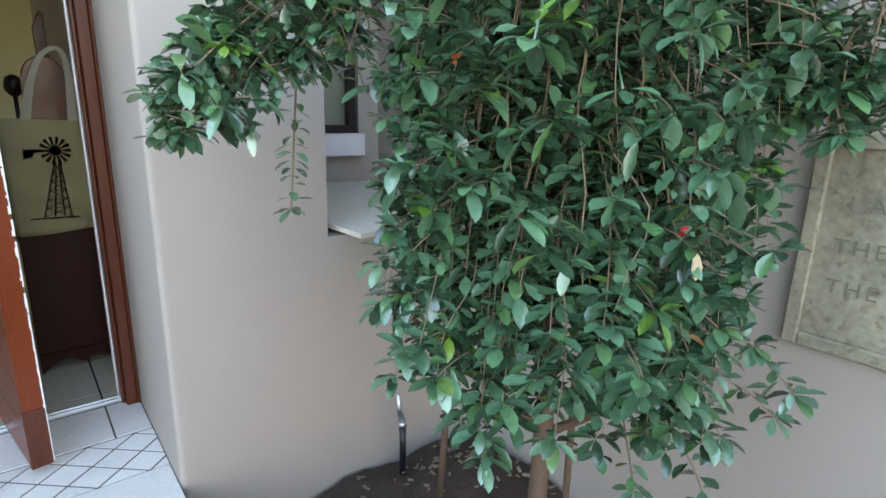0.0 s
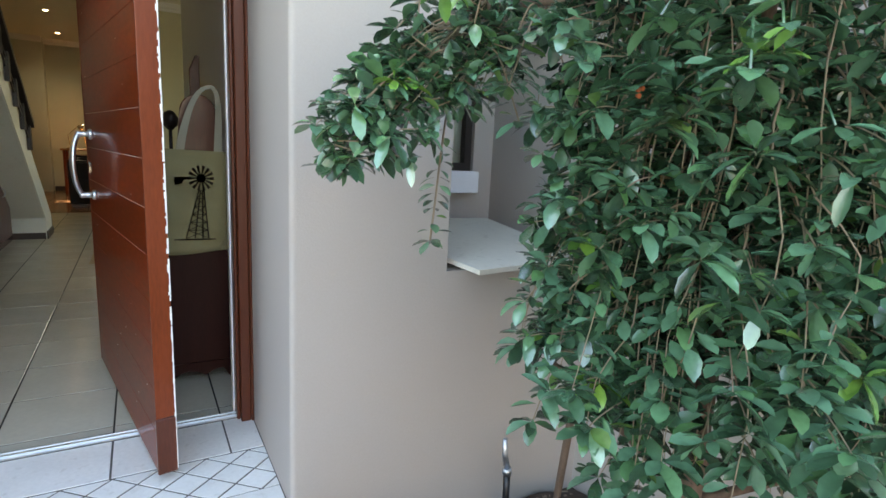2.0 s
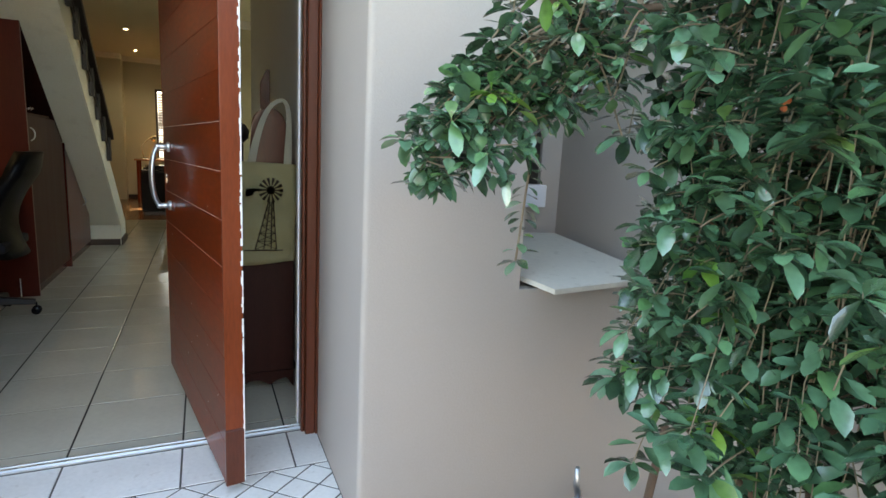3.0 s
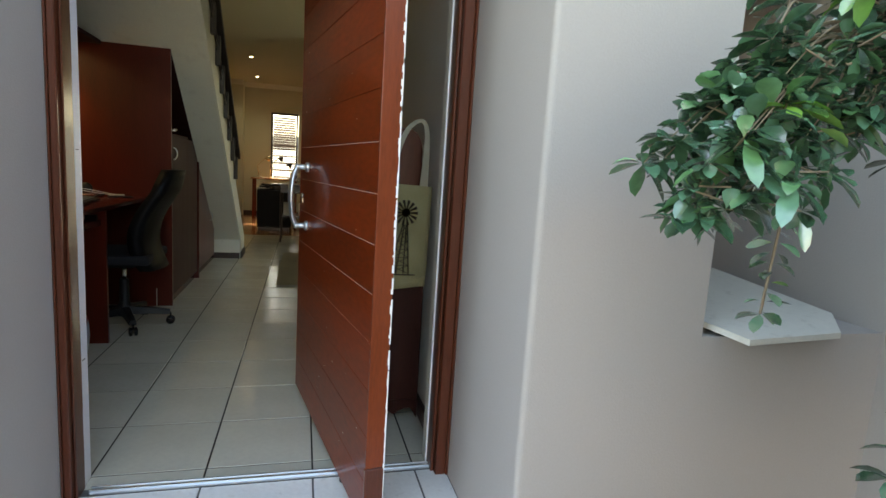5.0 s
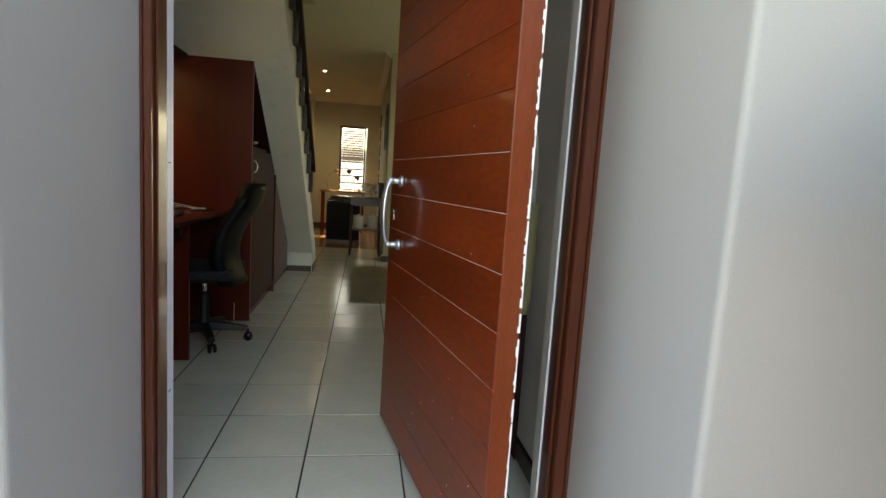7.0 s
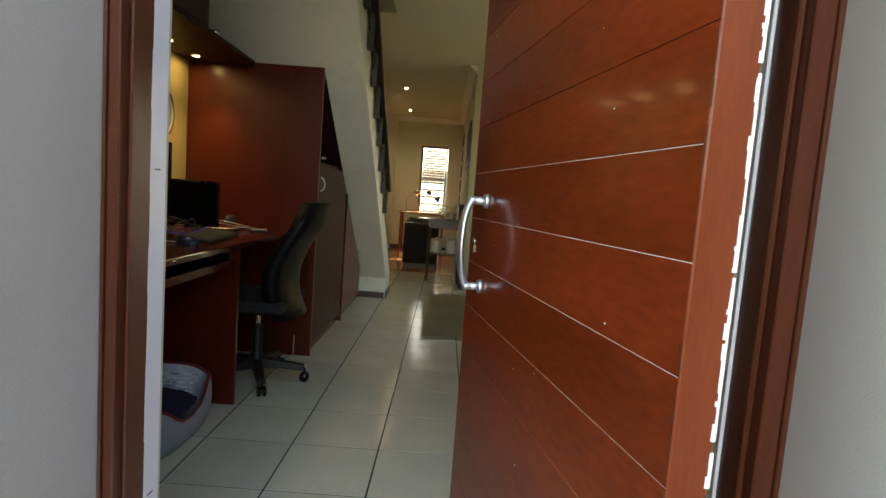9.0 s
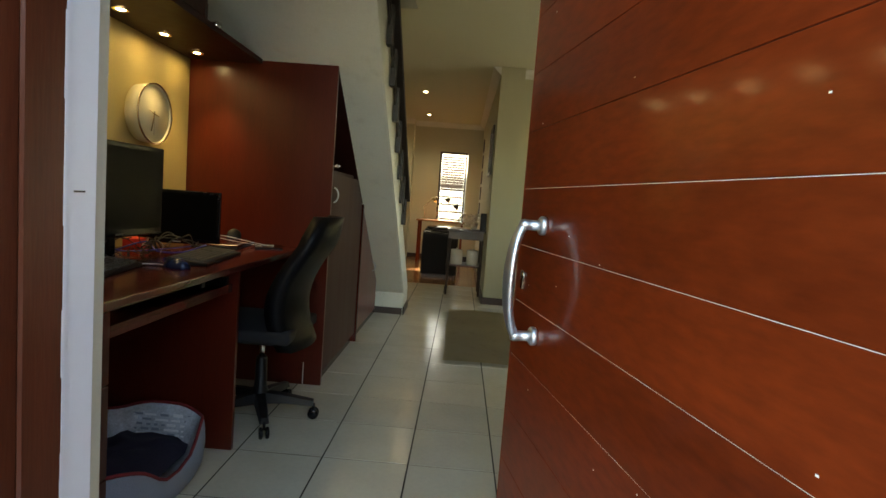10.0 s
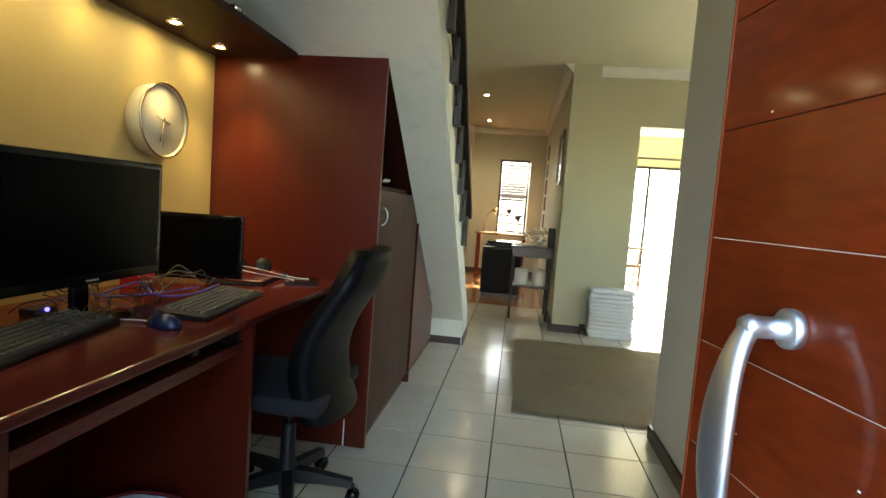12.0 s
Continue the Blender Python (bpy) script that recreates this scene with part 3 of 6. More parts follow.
LEAF_L, LEAF_T, LEAF_H = 1.126, 0.054, 2.26


def build_leaf():
    d = thing("entrance_door", (0, 0, 0), label="open entrance door of varnished red-brown boards, chipped at the edge", category="door", kind="structure")
    d.matrix_world = LEAF
    WORLD[d] = LEAF
    pitch, z = 0.1390, 0.173
    cuts = []
    while z < LEAF_H:
        cuts.append(z)
        z += pitch
    lo = 0.034
    for hi in cuts + [LEAF_H]:
        bm = bmesh.new()
        box(bm, 0.0, LEAF_T, 0.0045, LEAF_L - 0.006, lo + 0.0005, hi - 0.0005, bevel=0.0009)
        part("board", bm, "door", d, local=True)
        lo = hi
    rng = random.Random(21)
    specks = bmesh.new()
    for _ in range(26):
        yy, zz, r = rng.uniform(0.08, LEAF_L - 0.10), rng.uniform(0.15, 1.7), rng.uniform(0.0008, 0.0021)
        box(specks, -0.0004, 0.0003, yy - r, yy + r, zz - r * 0.6, zz + r * 0.6)
    part("paint_speck", specks, "chip", d, "few tiny white paint specks", local=True, kind="stuff")
    for name, a, b, mat, lab in (("filler", 0.036, 1.22, "chip", "pale filler showing in the lower grooves"), ("core", 1.222, LEAF_H - 0.004, "chest", "dark upper grooves")):
        core = bmesh.new()
        box(core, 0.0016, LEAF_T - 0.0016, 0.006, LEAF_L - 0.008, a, b)
        part(name, core, mat, d, lab, local=True)
    for name, a, b in (("edge_band", 0.0, 0.0040), ("latch_band", LEAF_L - 0.0055, LEAF_L)):
        bm = bmesh.new()
        box(bm, -0.0008, LEAF_T + 0.0008, a, b, 0.034 if a else 0.2175, LEAF_H, bevel=0.0014)
        part(name, bm, "door_edge", d, local=True)
    # scuffs where the boards meet the edge band
    bm = bmesh.new()
    rng = random.Random(9)
    z = 0.24
    while z < 2.2:
        h = rng.uniform(0.01, 0.06)
        if rng.random() < 0.6:
            box(bm, -0.0012, 0.0012, 0.003 - rng.uniform(0, 0.002), 0.0055 + rng.uniform(0, 0.003), z, z + h, bevel=0.0004)
        z += h + rng.uniform(0.0, 0.03)
    part("scuffed_corner", bm, "frame", d, "dark scuffs along the worn corner", local=True)
    bm = bmesh.new()
    box(bm, -0.002, LEAF_T + 0.002, -0.002, 0.012, 0.030, 0.216, bevel=0.003)
    part("shoe", bm, "frame", d, "dark worn block at the foot of the edge", local=True)
    # white chips run down the far corner of the outer stile
    bm = bmesh.new()
    rng = random.Random(5)
    z = 0.036
    while z < LEAF_H - 0.01:
        h = rng.uniform(0.004, 0.022)
        w = rng.choice((0.0008, 0.0015, 0.0022, 0.0038)) * rng.uniform(0.7, 1.3)
        box(bm, LEAF_T - w, LEAF_T + 0.0018 + rng.uniform(0, 0.0005), -0.0010 - rng.uniform(0, 0.0005), 0.0015 + w * 0.5, z, z + h + 0.0005)
        z += h + (rng.uniform(0.003, 0.02) if rng.random() < 0.04 else 0.0)
    part("chipped_edge", bm, "chip", d, "white chipped paint along the edge", local=True)
    # pull handle on the inner side, turned to the walker
    y, z0, z1 = 0.945, 0.815, 1.062
    h = bmesh.new()
    arc = bezier((-0.046, y, z1), (-0.082, y - 0.002, z1 - 0.045), (-0.082, y - 0.002, z0 + 0.045), (-0.046, y, z0), 22)
    # the grip is flat and broad at its middle, slender at its ends
    rings = tube(h, arc, [0.0105] * 23, 14)
    for k, ring_ in enumerate(rings):
        wide = 1.0 + 1.5 * math.sin(math.pi * k / 22) ** 1.5
        for v in ring_:
            v.co.y = y + (v.co.y - y) * wide
    handle = part("pull_handle", h, "steel", d, "bowed brushed aluminium pull handle", local=True)
    for zz in (z0, z1):
        c = bmesh.new()
        lathe(c, [(0, 0.0), (0.020, 0.0), (0.021, 0.003), (0.021, 0.010), (0.018, 0.013), (0.0115, 0.014), (0.0115, 0.040), (0.013, 0.048), (0.010, 0.056), (0, 0.058)],
              Matrix.Translation((0.0, y, zz)) @ Matrix.Rotation(radians(-90), 4, "Y"), 24)
        part("rose", c, "steel", handle, "round fixing rose", local=True)
    k = bmesh.new()
    lathe(k, [(0, 0.0), (0.013, 0.0), (0.013, 0.004), (0, 0.004)], Matrix.Translation((0, 1.068, 0.935)) @ Matrix.Rotation(radians(-90), 4, "Y"), 20)
    box(k, -0.004, 0, 1.061, 1.075, 0.902, 0.935, bevel=0.001)
    part("lock_escutcheon", k, "chrome", d, "small keyhole escutcheon", local=True)
    k = bmesh.new()
    lathe(k, [(0, 0.0), (0.016, 0.0), (0.016, 0.012), (0, 0.012)], Matrix.Translation((0.025, 0.31, 0.0)), 16)
    part("floor_pivot", k, "black_metal", d, "dark floor pivot", local=True)


build_leaf()

# plaque on the garden side wall, cut letters
PQ_Y, PQ_W, PQ_Z0, PQ_Z1 = 0.414, 0.62, 0.585, 1.065


def build_plaque():
    p = thing("stone_plaque", (SIDE_X, PQ_Y - PQ_W / 2, PQ_Z0), label="weathered cast stone plaque with cut lettering on the garden wall", category="plaque")
    x = SIDE_X - 0.001
    part("slab", boxes((x - 0.018, x, PQ_Y - PQ_W + 0.03, PQ_Y - 0.03, PQ_Z0 + 0.03, PQ_Z1 - 0.03), bevel=0.003), "stone", p)
    t = 0.032
    fr_ = boxes((x - 0.030, x, PQ_Y - t, PQ_Y, PQ_Z0, PQ_Z1), (x - 0.030, x, PQ_Y - PQ_W, PQ_Y - PQ_W + t, PQ_Z0, PQ_Z1),
                (x - 0.030, x, PQ_Y - PQ_W + t, PQ_Y - t, PQ_Z0, PQ_Z0 + t), (x - 0.030, x, PQ_Y - PQ_W + t, PQ_Y - t, PQ_Z1 - t, PQ_Z1), bevel=0.004)
    part("rim", fr_, "stone", p)
    for word, y, z in (("I AM", PQ_Y - 0.076, 0.905), ("THE", PQ_Y - 0.064, 0.812), ("THE", PQ_Y - 0.064, 0.722)):
        c = bpy.data.curves.new("lettering", "FONT")
        c.body, c.size, c.extrude, c.space_character = word, 0.046, 0.0012, 1.25
        c.materials.append(M["stone_dark"])
        ob = new("lettering", c)
        ob.parent = p
        ob.matrix_parent_inverse = WORLD[p].inverted()
        ob.matrix_basis = Matrix.Translation((x - 0.0188, y, z)) @ Matrix.Rotation(radians(-90), 4, "Z") @ Matrix.Rotation(radians(90), 4, "X")


build_plaque()


def build_board():
    bm = bmesh.new()
    lo = [(0.885, 1.435, 0.672), (0.830, 1.62, 0.692), (0.93, 2.17, 0.735), (1.36, 2.12, 0.735), (1.34, 1.60, 0.694), (1.22, 1.47, 0.675)]
    a = [bm.verts.new(p) for p in lo]
    b = [bm.verts.new((p[0], p[1], p[2] + 0.016)) for p in lo]
    bm.faces.new(a)
    bm.faces.new(b[::-1])
    for i in range(len(a)):
        bm.faces.new((a[i], a[(i + 1) % len(a)], b[(i + 1) % len(a)], b[i]))
    bmesh.ops.translate(bm, verts=bm.verts[:], vec=(0, 0, 0.020))
    part("loose_board", bm, "board", None, "weathered white painted loose board lying on the recess sill", category="board")


build_board()


# ---- plants ----
def leaf_mesh(bm, base, out, up, length, width, curl, index=0, droop=0.25):
    """One pointed oval leaf, folded a little along its rib and drooping to its tip."""
    out = Vector(out).normalized()
    side = out.cross(up)
    side = side.normalized() if side.length > 1e-5 else out.orthogonal().normalized()
    nrm = side.cross(out).normalized()
    base = Vector(base)
    rib, left, right = [], [], []
    for t, w in ((0.0, 0.0), (0.10, 0.12), (0.36, 0.72), (0.63, 1.0), (0.87, 0.68), (1.0, 0.0)):
        c = base + out * (length * t) - Vector((0, 0, 1)) * (droop * length * t * t)
        rib.append(bm.verts.new(c))
        if w:
            left.append(bm.verts.new(c + side * (width * w / 2) + nrm * (curl * width * w)))
            right.append(bm.verts.new(c - side * (width * w / 2) + nrm * (curl * width * w)))
    fs = []
    for s, e in ((left, 1), (right, -1)):
        ring = [rib[0], *s, rib[-1]]
        for i in range(len(ring) - 1):
            q = [ring[i], ring[i + 1], rib[min(i + 1, 5)], rib[min(i, 5)]]
            q = [v for k, v in enumerate(q) if v not in q[:k]]
            if len(q) > 2:
                fs.append(bm.faces.new(q if e > 0 else q[::-1]))
    for f in fs:
        f.smooth, f.material_index = True, index


def build_bush():
    rng = random.Random(11)
    b = thing("weeping_bush", (0.83, 0.62, BED_Z), label="weeping glossy green bush with a red berry, in the soil bed", category="bush")
    base = Vector((0.83, 0.62, BED_Z))
    tr = bmesh.new()
    tube(tr, [base, (0.822, 0.612, 0.15), (0.815, 0.605, 0.46), (0.84, 0.62, 0.85), (0.86, 0.64, 1.25), (0.85, 0.62, 1.62)], [0.026, 0.021, 0.019, 0.016, 0.013, 0.008], 10)
    tube(tr, [base + Vector((0.03, 0.02, 0)), (0.845, 0.63, 0.2), (0.835, 0.615, 0.47), (0.80, 0.66, 0.9), (0.76, 0.70, 1.35)], [0.016, 0.013, 0.012, 0.010, 0.006], 8)
    part("trunk", tr, "bark", b)
    for q in (((0.815, 0.605, 0.47), (0.74, 0.66, 0.55), (0.70, 0.70, 0.62), (0.62, 0.78, 0.70)), ((0.82, 0.60, 0.47), (0.90, 0.56, 0.50), (0.98, 0.52, 0.52), (1.08, 0.46, 0.56)),
              ((0.85, 0.64, 1.2), (0.75, 0.85, 1.42), (0.62, 1.05, 1.38), (0.42, 1.02, 1.24)), ((0.85, 0.63, 1.1), (0.7, 0.5, 1.38), (0.52, 0.42, 1.36), (0.42, 0.40, 1.28)),
              ((0.86, 0.64, 1.15), (1.05, 0.75, 1.42), (1.2, 0.80, 1.35), (1.30, 0.80, 1.2)), ((0.86, 0.64, 1.25), (0.95, 0.45, 1.5), (1.1, 0.25, 1.45), (1.2, 0.15, 1.3)),
              ((0.84, 0.62, 1.3), (0.8, 0.9, 1.6), (0.82, 1.1, 1.5), (0.85, 1.2, 1.35))):
        limb = bmesh.new()
        tube(limb, bezier(*q, 10), [0.011 - 0.0007 * k for k in range(11)], 7)
        part("limb", limb, "bark", b)
    twigs, leaves, young, dead = bmesh.new(), bmesh.new(), bmesh.new(), bmesh.new()
    count = 0

    def dress(pts, gap, size, lo=0.0, rosette=True, new_growth=0.02):
        nonlocal count
        run, last = 0.0, pts[0]
        total = sum((b_ - a_).length for a_, b_ in zip(pts, pts[1:]))
        walked = 0.0
        k = 0
        for a_, b_ in zip(pts, pts[1:]):
            seg = (b_ - a_).length
            d = (b_ - a_).normalized()
            walked += seg
            run += seg
            while run >= gap:
                run -= gap
                if walked < lo * total:
                    continue
                p = b_ - d * run
                k += 1
                for s in (1, -1):
                    if rng.random() < 0.10:
                        continue
                    side = d.orthogonal().normalized()
                    side.rotate(Matrix.Rotation(k * 1.4 + (math.pi if s > 0 else 0) + rng.uniform(-0.5, 0.5), 3, d))
                    o = side + d * rng.uniform(0.0, 0.5)
                    o = Vector((o.x, o.y, o.z * 0.5 + rng.uniform(-0.25, 0.2))).normalized()
                    up = (Vector((0, 0, 1)) + Vector([rng.uniform(-0.42, 0.42) for _ in range(3)])).normalized()
                    ln = size * rng.uniform(0.60, 1.18)
                    target = leaves if rng.random() > 0.004 else dead
                    leaf_mesh(target, p + o * 0.004, o, up, ln, ln * rng.uniform(0.44, 0.58), rng.uniform(0.06, 0.30), droop=rng.uniform(-0.05, 0.40))
                    count += 1
        if rosette:
            p, d = pts[-1], (pts[-1] - pts[-2]).normalized()
            fresh = rng.random() < new_growth
            for j in range(rng.randint(5, 7)):
                side = d.orthogonal().normalized()
                side.rotate(Matrix.Rotation(j * 1.0 + rng.uniform(-0.2, 0.2), 3, d))
                o = side + d * rng.uniform(0.0, 0.6)
                o = Vector((o.x, o.y, o.z * 0.5 + rng.uniform(-0.15, 0.2))).normalized()
                ln = size * rng.uniform(0.80, 1.30)
                leaf_mesh(young if fresh else leaves, p, o, Vector((rng.uniform(-.3, .3), rng.uniform(-.3, .3), 1)), ln, ln * 0.47, rng.uniform(0.06, 0.26), droop=rng.uniform(0.05, 0.5))
                count += 1

    # hanging twigs over an egg-shaped shell, denser to the top
    centre = Vector((0.825, 0.62, 0.0))
    for i in range(330):
        a = rng.uniform(0, 2 * math.pi)
        r = 0.275 * rng.uniform(0.02, 1.0) ** 0.5
        top = rng.uniform(0.80, 1.50)
        low = 0.625 + 0.07 * math.sin(3 * a + 1.0) - 0.10 * max(0.0, math.cos(a + 0.75))
        bottom = max(top - rng.uniform(0.20, 0.62), low + rng.uniform(-0.06, 0.20))
        x, y = centre.x + r * (1.0 if math.cos(a) > 0 else 0.84) * math.cos(a), centre.y + r * math.sin(a)
        out_ = Vector((math.cos(a), math.sin(a), 0)) * rng.uniform(0.0, 0.05)
        start = Vector((centre.x + 0.55 * r * math.cos(a), centre.y + 0.55 * r * math.sin(a), top))
        end = Vector((x, y, bottom)) + Vector((rng.uniform(-0.05, 0.05), rng.uniform(-0.05, 0.05), 0)) + out_
        mid = Vector((x, y, top - 0.02))
        pts = bezier(start, mid, Vector((x, y, (top + bottom) / 2)) + out_, end, 9)
        wave = Vector((rng.uniform(-1, 1), rng.uniform(-1, 1), 0)) * 0.018
        pts = [p + wave * math.sin(k * 1.1 + a) for k, p in enumerate(pts)]
        tube(twigs, pts, [0.0017 - 0.00010 * k for k in range(10)], 4, cap=False)
        dress(pts, 0.026, 0.043, lo=0.05)
    # short side shoots ending in rosettes over the outside
    for i in range(380):
        a, z = rng.uniform(0, 2 * math.pi), rng.uniform(0.70, 1.55)
        r = (0.29 if math.cos(a) > 0 else 0.25) * (1 - 0.25 * max(0.0, 0.9 - z)) * rng.uniform(0.75, 1.0)
        d = Vector((math.cos(a), math.sin(a), rng.uniform(-0.5, 0.3)))
        p = Vector((centre.x + r * math.cos(a), centre.y + r * math.sin(a), z))
        pts = bezier(p, p + d * 0.02, p + d * 0.05, p + d * 0.07 + Vector((0, 0, -0.01)), 4)
        tube(twigs, pts, 0.0012, 4, cap=False)
        dress(pts, 0.022, 0.043)
    # thick leafy top, above the view for most of the walk
    for i in range(20):
        a, r = rng.uniform(0, 2 * math.pi), rng.uniform(0.0, 0.40)
        s = Vector((0.85, 0.62, rng.uniform(1.25, 1.55)))
        e = Vector((0.87 + r * math.cos(a), 0.60 + r * math.sin(a), rng.uniform(1.35, 1.80)))
        pts = bezier(s, s.lerp(e, 0.3) + Vector((0, 0, 0.1)), s.lerp(e, 0.7) + Vector((0, 0, 0.08)), e, 7)
        tube(twigs, pts, 0.0026, 4, cap=False)
        dress(pts, 0.034, 0.050, lo=0.35)
    # the branch that arches towards the door
    tip = Vector((0.255, 0.945, 1.035))
    for k in range(46):
        off = Vector((0, 0, 0)) if k == 0 else Vector((rng.uniform(0.0, 0.32), rng.uniform(-0.06, 0.10), 0))
        if k:
            off.z = 0.14 * off.x / 0.3 + rng.uniform(0.0, 0.12 + 0.25 * off.x)
        e = tip + off
        far = Vector((0.60, 1.0, 1.33)).lerp(Vector((0.52, 1.0, 1.28)), rng.random())
        pts = bezier(far, (0.52, 1.01, 1.32), e + Vector((0.10, 0.02, 0.10)), e, 10)
        tube(twigs, pts, [0.0030 - 0.00022 * k for k in range(11)], 5, cap=False)
        dress(pts, 0.021, rng.uniform(0.038, 0.048), lo=0.60 if k else 0.45, new_growth=0.06)
    # short leafy side shoots that make the branch full and round
    for k in range(54):
        u = rng.random()
        p = Vector((0.27 + 0.30 * u, 0.945 + rng.uniform(-0.07, 0.08), 1.055 + 0.16 * u + rng.uniform(-0.03, 0.07 + 0.10 * u)))
        a = rng.uniform(0, 2 * math.pi)
        e = p + Vector((math.cos(a), math.sin(a), rng.uniform(-0.4, 0.7))) * 0.035
        tube(twigs, bezier(p, p.lerp(e, 0.3), p.lerp(e, 0.7), e, 3), 0.0014, 4, cap=False)
        dress(bezier(p, p.lerp(e, 0.3), p.lerp(e, 0.7), e, 3), 0.018, 0.040, new_growth=0.05)
    for k in range(26):
        p = Vector((rng.uniform(0.42, 0.80), rng.uniform(0.80, 1.12), rng.uniform(1.20, 1.50)))
        e = p + Vector((rng.uniform(-0.10, 0.05), rng.uniform(-0.08, 0.08), -rng.uniform(0.05, 0.14)))
        pts = bezier(p, p.lerp(e, 0.3) + Vector((0, 0, 0.03)), p.lerp(e, 0.7), e, 6)
        tube(twigs, pts, 0.0016, 4, cap=False)
        dress(pts, 0.024, 0.048)
    # a thin sprig hanging in front of the wall
    pts = bezier((0.53, 1.02, 1.27), (0.508, 1.035, 1.14), (0.512, 1.050, 1.0), (0.496, 1.044, 0.885), 12)
    tube(twigs, pts, 0.0022, 4, cap=False)
    dress(pts, 0.016, 0.040, lo=0.1)
    # leafy side towards the garden wall
    for k in range(80):
        p = Vector((rng.uniform(0.95, 1.20), rng.uniform(0.22, 0.46), rng.uniform(1.14, 1.42)))
        e = p + Vector((rng.uniform(-0.05, 0.07), rng.uniform(-0.07, 0.05), -rng.uniform(0.02, 0.12)))
        pts = bezier(p, p.lerp(e, 0.3) + Vector((0, 0, 0.02)), p.lerp(e, 0.7), e, 5)
        tube(twigs, pts, 0.0015, 4, cap=False)
        dress(pts, 0.024, 0.045)
    for q in (((0.95, 0.50, 0.72), (1.08, 0.40, 0.70), (1.15, 0.34, 0.65), (1.20, 0.305, 0.565)), ((0.95, 0.48, 0.66), (1.06, 0.44, 0.60), (1.12, 0.42, 0.50), (1.14, 0.40, 0.44)),
              ((0.9, 0.52, 0.62), (1.0, 0.55, 0.5), (1.04, 0.55, 0.38), (1.06, 0.53, 0.27)), ((1.0, 0.4, 1.35), (1.1, 0.32, 1.38), (1.17, 0.28, 1.30), (1.21, 0.25, 1.12)),
              ((1.0, 0.42, 1.38), (1.1, 0.36, 1.4), (1.17, 0.33, 1.36), (1.22, 0.30, 1.20)), ((1.0, 0.46, 1.3), (1.1, 0.42, 1.32), (1.17, 0.38, 1.26), (1.20, 0.35, 1.16)), ((1.0, 0.45, 0.62), (1.12, 0.38, 0.60), (1.16, 0.36, 0.55), (1.20, 0.33, 0.50)),
              ((0.9, 0.5, 0.6), (1.0, 0.42, 0.5), (1.03, 0.38, 0.42), (1.05, 0.36, 0.30)),
              ((1.05, 0.6, 1.45), (1.2, 0.5, 1.5), (1.3, 0.42, 1.35), (1.36, 0.36, 1.14)), ((1.0, 0.4, 1.45), (1.15, 0.2, 1.5), (1.22, 0.15, 1.4), (1.28, 0.12, 1.18)),
              ((1.0, 0.7, 1.3), (1.15, 0.6, 1.32), (1.25, 0.45, 1.25), (1.30, 0.38, 1.08))):
        pts = bezier(*q, 9)
        tube(twigs, pts, 0.0020, 4, cap=False)
        dress(pts, 0.032, 0.046, lo=0.4)
    pts = bezier((0.97, 0.50, 1.02), (0.94, 0.47, 1.0), (0.92, 0.44, 0.96), (0.905, 0.425, 0.918), 6)
    tube(twigs, pts, 0.0016, 4, cap=False)
    dress(pts, 0.03, 0.046, lo=0.3)
    part("twig", twigs, "twig", b, "many thin pale hanging twigs", kind="stuff")
    part("foliage", leaves, "leaf", b, "dense small glossy dark green leaves", kind="stuff")
    part("young_leaf", young, "young", b, "bright green young leaves", kind="stuff")
    part("dead_leaf", dead, "dead", b, "spotted brown leaves", kind="stuff")
    bm = bmesh.new()
    bmesh.ops.create_icosphere(bm, subdivisions=2, radius=0.0085, matrix=Matrix.Translation((0.765, 0.350, 0.937)))
    part("berry", bm, "berry", b, "small bright red berry", smooth=True)
    bm = bmesh.new()
    for dx, dz in ((0, 0), (0.007, 0.002), (0.002, -0.007)):
        lathe(bm, [(0, 0), (0.0022, 0.001), (0.0034, 0.006), (0.0025, 0.006), (0, 0.004)], Matrix.Translation((0.520 + dx, 0.565, 1.157 + dz)) @ Matrix.Rotation(radians(100), 4, "X"), 8)
    part("bud", bm, "orange", b, "small orange buds")
    # large whorls that stand out from the crown, with their fresh growth
    whorls, fresh_ = bmesh.new(), bmesh.new()
    for c, ln, n, root in (((0.505, 0.410, 1.162), 0.052, 7, (0.66, 0.52, 1.30)), ((0.745, 0.555, 0.945), 0.054, 7, (0.82, 0.62, 1.05)),
                           ((0.60, 0.44, 1.225), 0.046, 6, (0.70, 0.52, 1.32)), ((0.44, 0.47, 1.215), 0.044, 6, (0.60, 0.55, 1.30)),
                           ((0.66, 0.40, 1.12), 0.044, 6, (0.76, 0.50, 1.20)), ((0.62, 0.55, 1.06), 0.044, 6, (0.72, 0.60, 1.15)),
                           ((0.70, 0.42, 0.80), 0.046, 6, (0.80, 0.52, 0.92)), ((0.66, 0.60, 0.84), 0.044, 6, (0.76, 0.64, 0.95)),
                           ((0.84, 0.36, 1.04), 0.044, 6, (0.88, 0.46, 1.15)), ((0.275, 0.93, 1.04), 0.040, 6, (0.34, 0.96, 1.12)),
                           ((0.31, 0.90, 1.075), 0.040, 6, (0.38, 0.95, 1.15)), ((0.36, 0.90, 1.10), 0.038, 6, (0.42, 0.95, 1.17)),
                           ((0.80, 0.372, 0.944), 0.040, 5, (0.86, 0.46, 1.04))):
        c = Vector(c)
        tube(whorls, bezier(root, Vector(root).lerp(c, 0.3), Vector(root).lerp(c, 0.7) + Vector((0, 0, 0.015)), c, 6), 0.0016, 5)
        a0 = rng.uniform(0, 6)
        for k in range(n):
            a = a0 + 2 * math.pi * k / n + rng.uniform(-0.2, 0.2)
